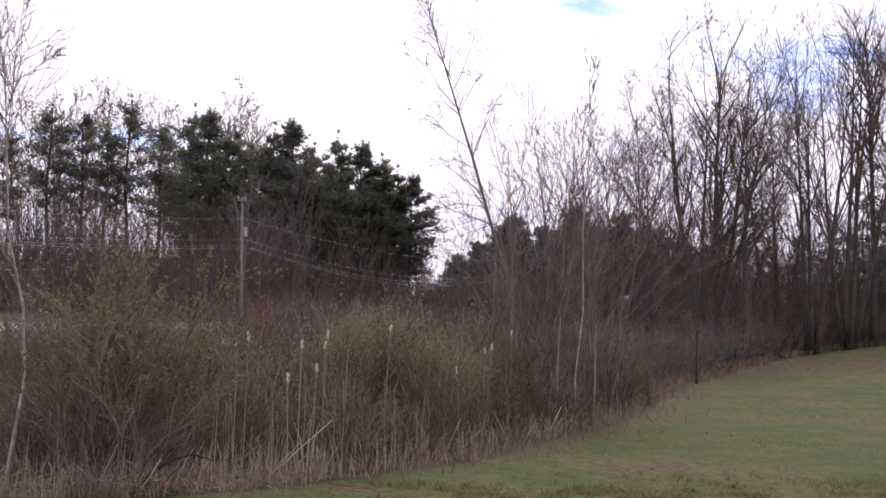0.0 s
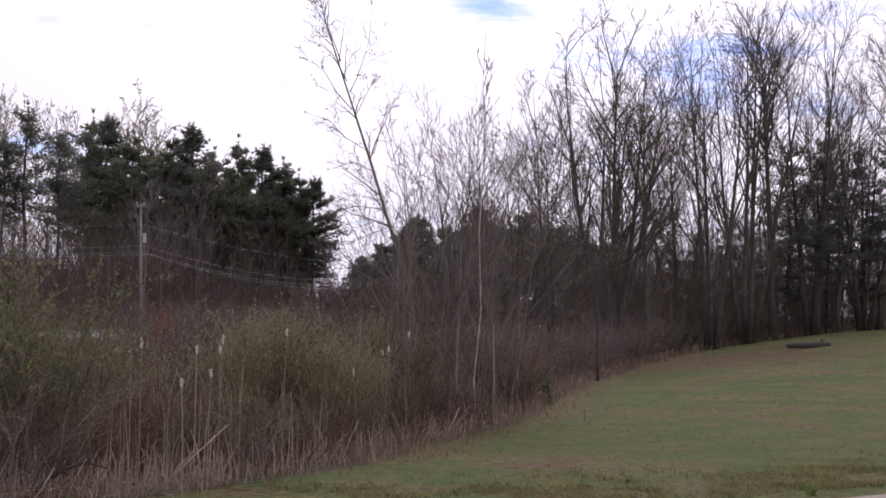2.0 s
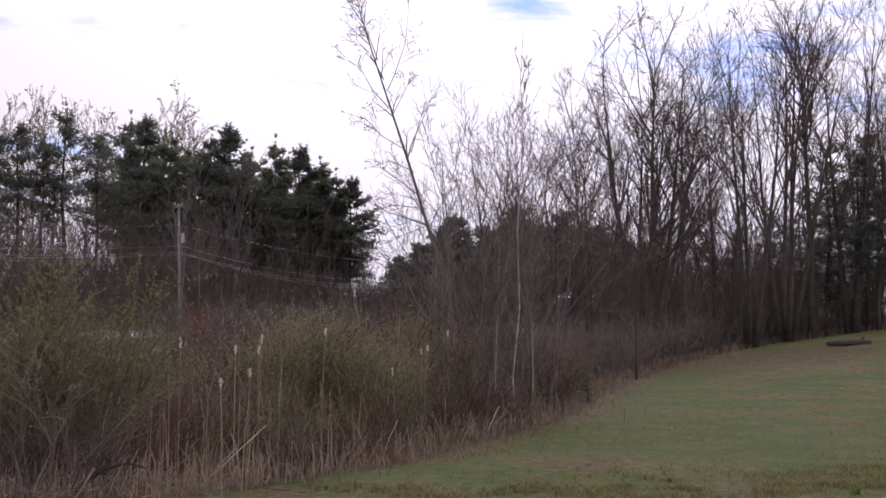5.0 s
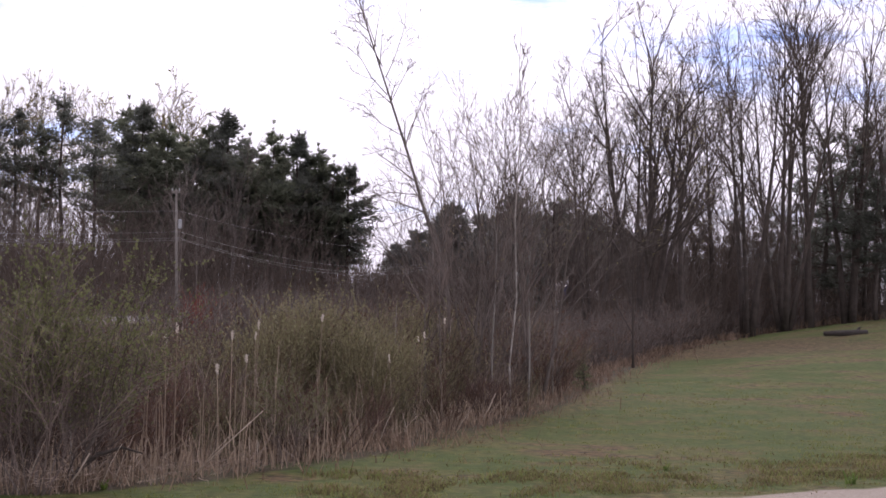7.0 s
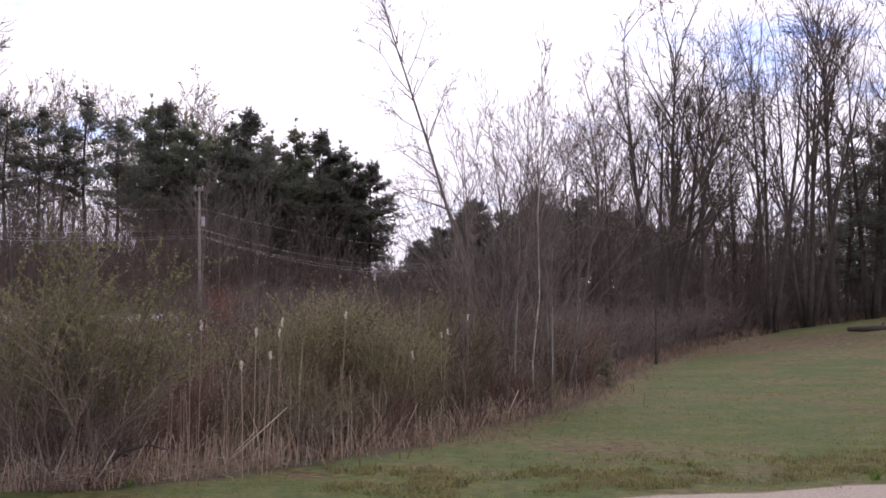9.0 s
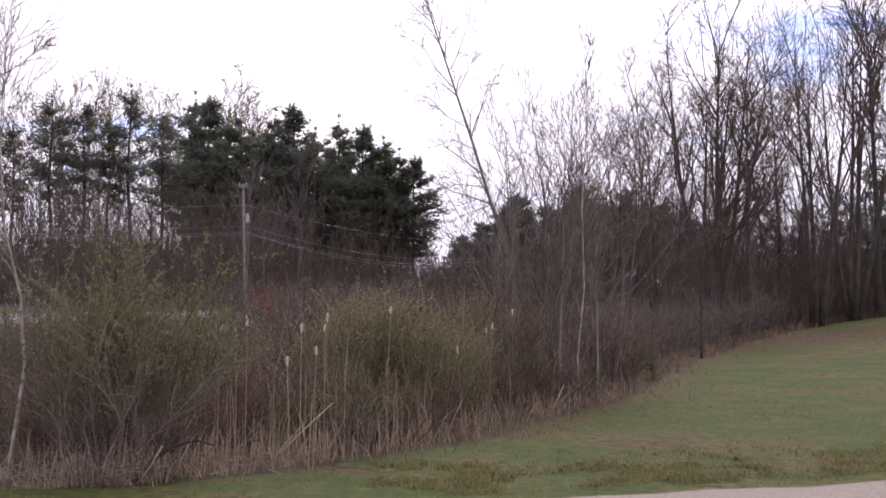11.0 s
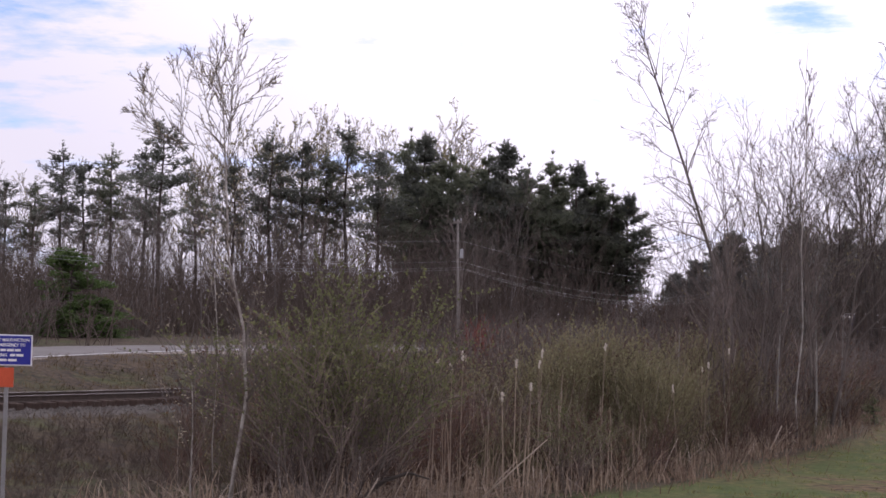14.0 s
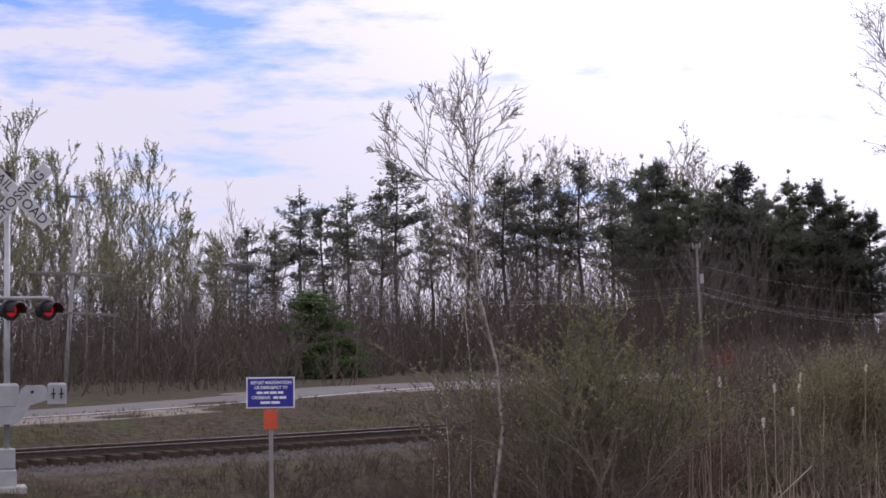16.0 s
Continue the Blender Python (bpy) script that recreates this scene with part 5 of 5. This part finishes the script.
for za, zb, zr, s, dx in [(7.0, 8.2, 7.3, 0.7, 0.0), (6.0, 6.9, 6.1, 0.95, 0.0), (5.7, 6.7, 5.9, 1.05, 0.0), (5.6, 6.5, 5.7, 1.1, 0.15)]:
    wire((-9.66 + dx, 81.2, za), (-37.7 + dx, 70.8, zb), 0.75)
    wire((-9.66 + dx, 81.2, za), (4.3 + dx, 140.0, zr), s)


# the train
def train():
    y0 = 172.0
    def seat(y):
        s = track_slope(y)
        return pose(track_x(y), y, RAIL_Z + 0.29, 0, 0, -math.degrees(math.atan(s)))
    L = 17.1
    loco = thing("cab_car", seat(y0 + L / 2), "silver cab car with dark blue front and white roof", "train", "the passenger train")
    w = 1.52
    body = Geo().sweep([(-w, 1.0), (w, 1.0), (w, 3.55), (1.2, 3.75), (-1.2, 3.75), (-w, 3.55)], [(0, -L / 2 + 1.6, 0, 1, 0), (0, L / 2, 0, 1, 0)])
    part("body", body, TRAIN_SILVER, loco)
    nose = Geo().sweep([(-w, 1.0), (w, 1.0), (w, 2.5), (-w, 2.5)], [(0, -L / 2, 0, 1, 0), (0, -L / 2 + 1.62, 0, 1, 0)])
    part("nose", nose, TRAIN_SILVER, loco)
    cab = Geo()
    a = [(-w, -L / 2 + 0.1, 2.5), (w, -L / 2 + 0.1, 2.5), (1.3, -L / 2 + 0.75, 4.0), (-1.3, -L / 2 + 0.75, 4.0)]
    b = [(-w, -L / 2 + 1.62, 2.5), (w, -L / 2 + 1.62, 2.5), (1.3, -L / 2 + 1.62, 4.2), (-1.3, -L / 2 + 1.62, 4.2)]
    cab.v += a + b
    cab.f += [(0, 1, 2, 3), (7, 6, 5, 4), (1, 5, 6, 2), (4, 0, 3, 7), (3, 2, 6, 7)]
    cabin = part("cab", cab, TRAIN_BLUE, loco, "dark blue driver's cab")
    for sx in (-0.72, 0.72):
        part("windscreen", Geo().tube([(sx, -L / 2 + 0.3, 2.95), (sx, -L / 2 + 0.52, 3.5)], [0.42, 0.38], 4), GLASS_DARK, cabin)
    for sx in (-1.53, 1.53):
        part("side_window", Geo().box((sx - 0.02, -L / 2 + 1.9, 2.65), (sx + 0.02, -L / 2 + 2.9, 3.4), 0.008), GLASS_DARK, loco)
        part("number_bar", Geo().box((sx - 0.012, -L / 2 + 0.5, 1.95), (sx + 0.012, -L / 2 + 2.1, 2.3)), TRAIN_BLUE, loco)
        part("baggage_door", Geo().box((sx - 0.025, 0.5, 1.1), (sx + 0.025, 2.9, 3.2), 0.01), TRAIN_SILVER, loco)
        part("side_stripe", Geo().box((sx - 0.008, -L / 2 + 3.0, 3.3), (sx + 0.008, L / 2 - 0.3, 3.36)), TRAIN_WHITE, loco)
    roof = Geo().sweep([(-1.5, 3.56), (1.5, 3.56), (1.02, 4.45), (-1.02, 4.45)], [(0, -L / 2 + 1.64, 0, 1, 0), (0, L / 2 - 0.2, 0, 1, 0)])
    part("roof", roof, TRAIN_WHITE, loco, "white sloping roof panels")
    part("horn", Geo().box((-0.2, -L / 2 + 1.9, 4.45), (0.2, -L / 2 + 2.2, 4.65), 0.03), TRAIN_SILVER, loco)
    for sx in (-0.9, 0.9):
        part("ditch_light", Geo().tube([(sx, -L / 2 - 0.05, 1.2), (sx, -L / 2 + 0.02, 1.2)], [0.09, 0.09], 10), HEADLAMP, loco, "lit round ditch light")
    part("headlight", Geo().tube([(0, -L / 2 + 0.02, 2.25), (0, -L / 2 + 0.1, 2.25)], [0.1, 0.1], 10), HEADLAMP, loco, "lit headlight")
    part("underframe", Geo().box((-1.4, -L / 2 + 0.3, 0.75), (1.4, L / 2 - 0.3, 1.02), 0.03), BLACK, loco)
    part("pilot", Geo().box((-1.4, -L / 2 - 0.1, 0.2), (1.4, -L / 2 + 0.3, 1.0), 0.06), BLACK, loco)
    def bogie(ob, yc):
        bg = part("bogie", Geo().box((-1.1, yc - 1.7, 0.35), (1.1, yc + 1.7, 0.78), 0.05), BLACK, ob)
        for yy in (-1.3, 1.3):
            part("wheelset", Geo().tube([(-0.82, yc + yy, 0.46), (-0.68, yc + yy, 0.46), (0.68, yc + yy, 0.46), (0.82, yc + yy, 0.46)], [0.46, 0.46, 0.46, 0.46], 16), BLACK, bg)
    for yc in (-5.2, 5.2):
        bogie(loco, yc)
    CL = 25.9
    ang = [(-1.55, 0.95), (1.55, 0.95), (1.6, 1.9), (1.5, 2.9), (1.15, 3.45), (0.6, 3.72), (0, 3.8), (-0.6, 3.72), (-1.15, 3.45), (-1.5, 2.9), (-1.6, 1.9)]
    coach = thing("coach", seat(y0 + L + 1.0 + CL / 2), "stainless steel passenger coach with rounded sides", "train", "the passenger train")
    part("body", Geo().sweep(ang, [(0, -CL / 2, 0, 1, 0), (0, CL / 2, 0, 1, 0)]), material("stainless_steel", (0.55, 0.55, 0.56), (0.66, 0.66, 0.67), 1.5, 0.32, 0.03, metal=0.75), coach)
    for sx in (-1.6, 1.6):
        for k in range(14):
            yy = -CL / 2 + 2.6 + k * 1.55
            part("window", Geo().box((sx - 0.05, yy - 0.55, 1.85), (sx + 0.05, yy + 0.55, 2.35), 0.01), GLASS_DARK, coach)
        part("stripe", Geo().box((sx - 0.03, -CL / 2 + 0.2, 1.55), (sx + 0.03, CL / 2 - 0.2, 1.7)), TRAIN_BLUE, coach)
    part("underframe", Geo().box((-1.4, -CL / 2 + 3, 0.5), (1.4, CL / 2 - 3, 0.97), 0.03), BLACK, coach)
    for yc in (-9.2, 9.2):
        bogie(coach, yc)
    for i in (1, 2):
        copy_thing(coach, seat(y0 + L + 1.0 + CL / 2 + i * 25.0))


train()

# long dark log lying on the lawn
log = thing("log", stand(26.4, 94.2, 0.1), "dark weathered log lying on the grass", "log")
part("trunk_piece", Geo().tube([(-1.3, 0, 0.1), (-0.4, 0.05, 0.13), (0.5, 0, 0.15), (1.25, 0.04, 0.16)], [0.13, 0.17, 0.2, 0.2], 9), LOG, log, smooth=True)
part("stub", Geo().tube([(0.6, 0, 0.2), (0.85, 0.1, 0.5)], [0.1, 0.06], 6), LOG, log)


# small green weeds by the path and the notice post
weed_mesh = Geo()
rw = random.Random(12)
for k in range(26):
    a = rw.uniform(0, 6.283)
    blade(weed_mesh, Vector((rw.gauss(0, 0.05), rw.gauss(0, 0.05), -0.02)), (math.cos(a) * 0.6, math.sin(a) * 0.6), rw.uniform(0.15, 0.42), rw.uniform(0.008, 0.018), rw.uniform(0.1, 0.5), rw)
weed_mesh = weed_mesh.mesh("leaf_tuft", material("fresh_weed_leaves", (0.09, 0.15, 0.03), (0.17, 0.24, 0.06), 3, 0.6, 0, per_object=0.3, through_light=0.45))
for x, y, k in ((8.0, 27.6, 1.0), (-7.3, 17.9, 1.2), (-6.4, 18.2, 1.0), (-7.8, 18.6, 1.3), (-6.1, 17.6, 0.8), (-7.2, 24.2, 0.9), (-3.9, 25.2, 0.7), (5.2, 29.4, 0.6)):
    w = tagged(new("weed", weed_mesh), "small tuft of fresh green weed leaves", "weed", "green weeds")
    w.matrix_basis = stand(x, y, rw.uniform(0, 6), k)
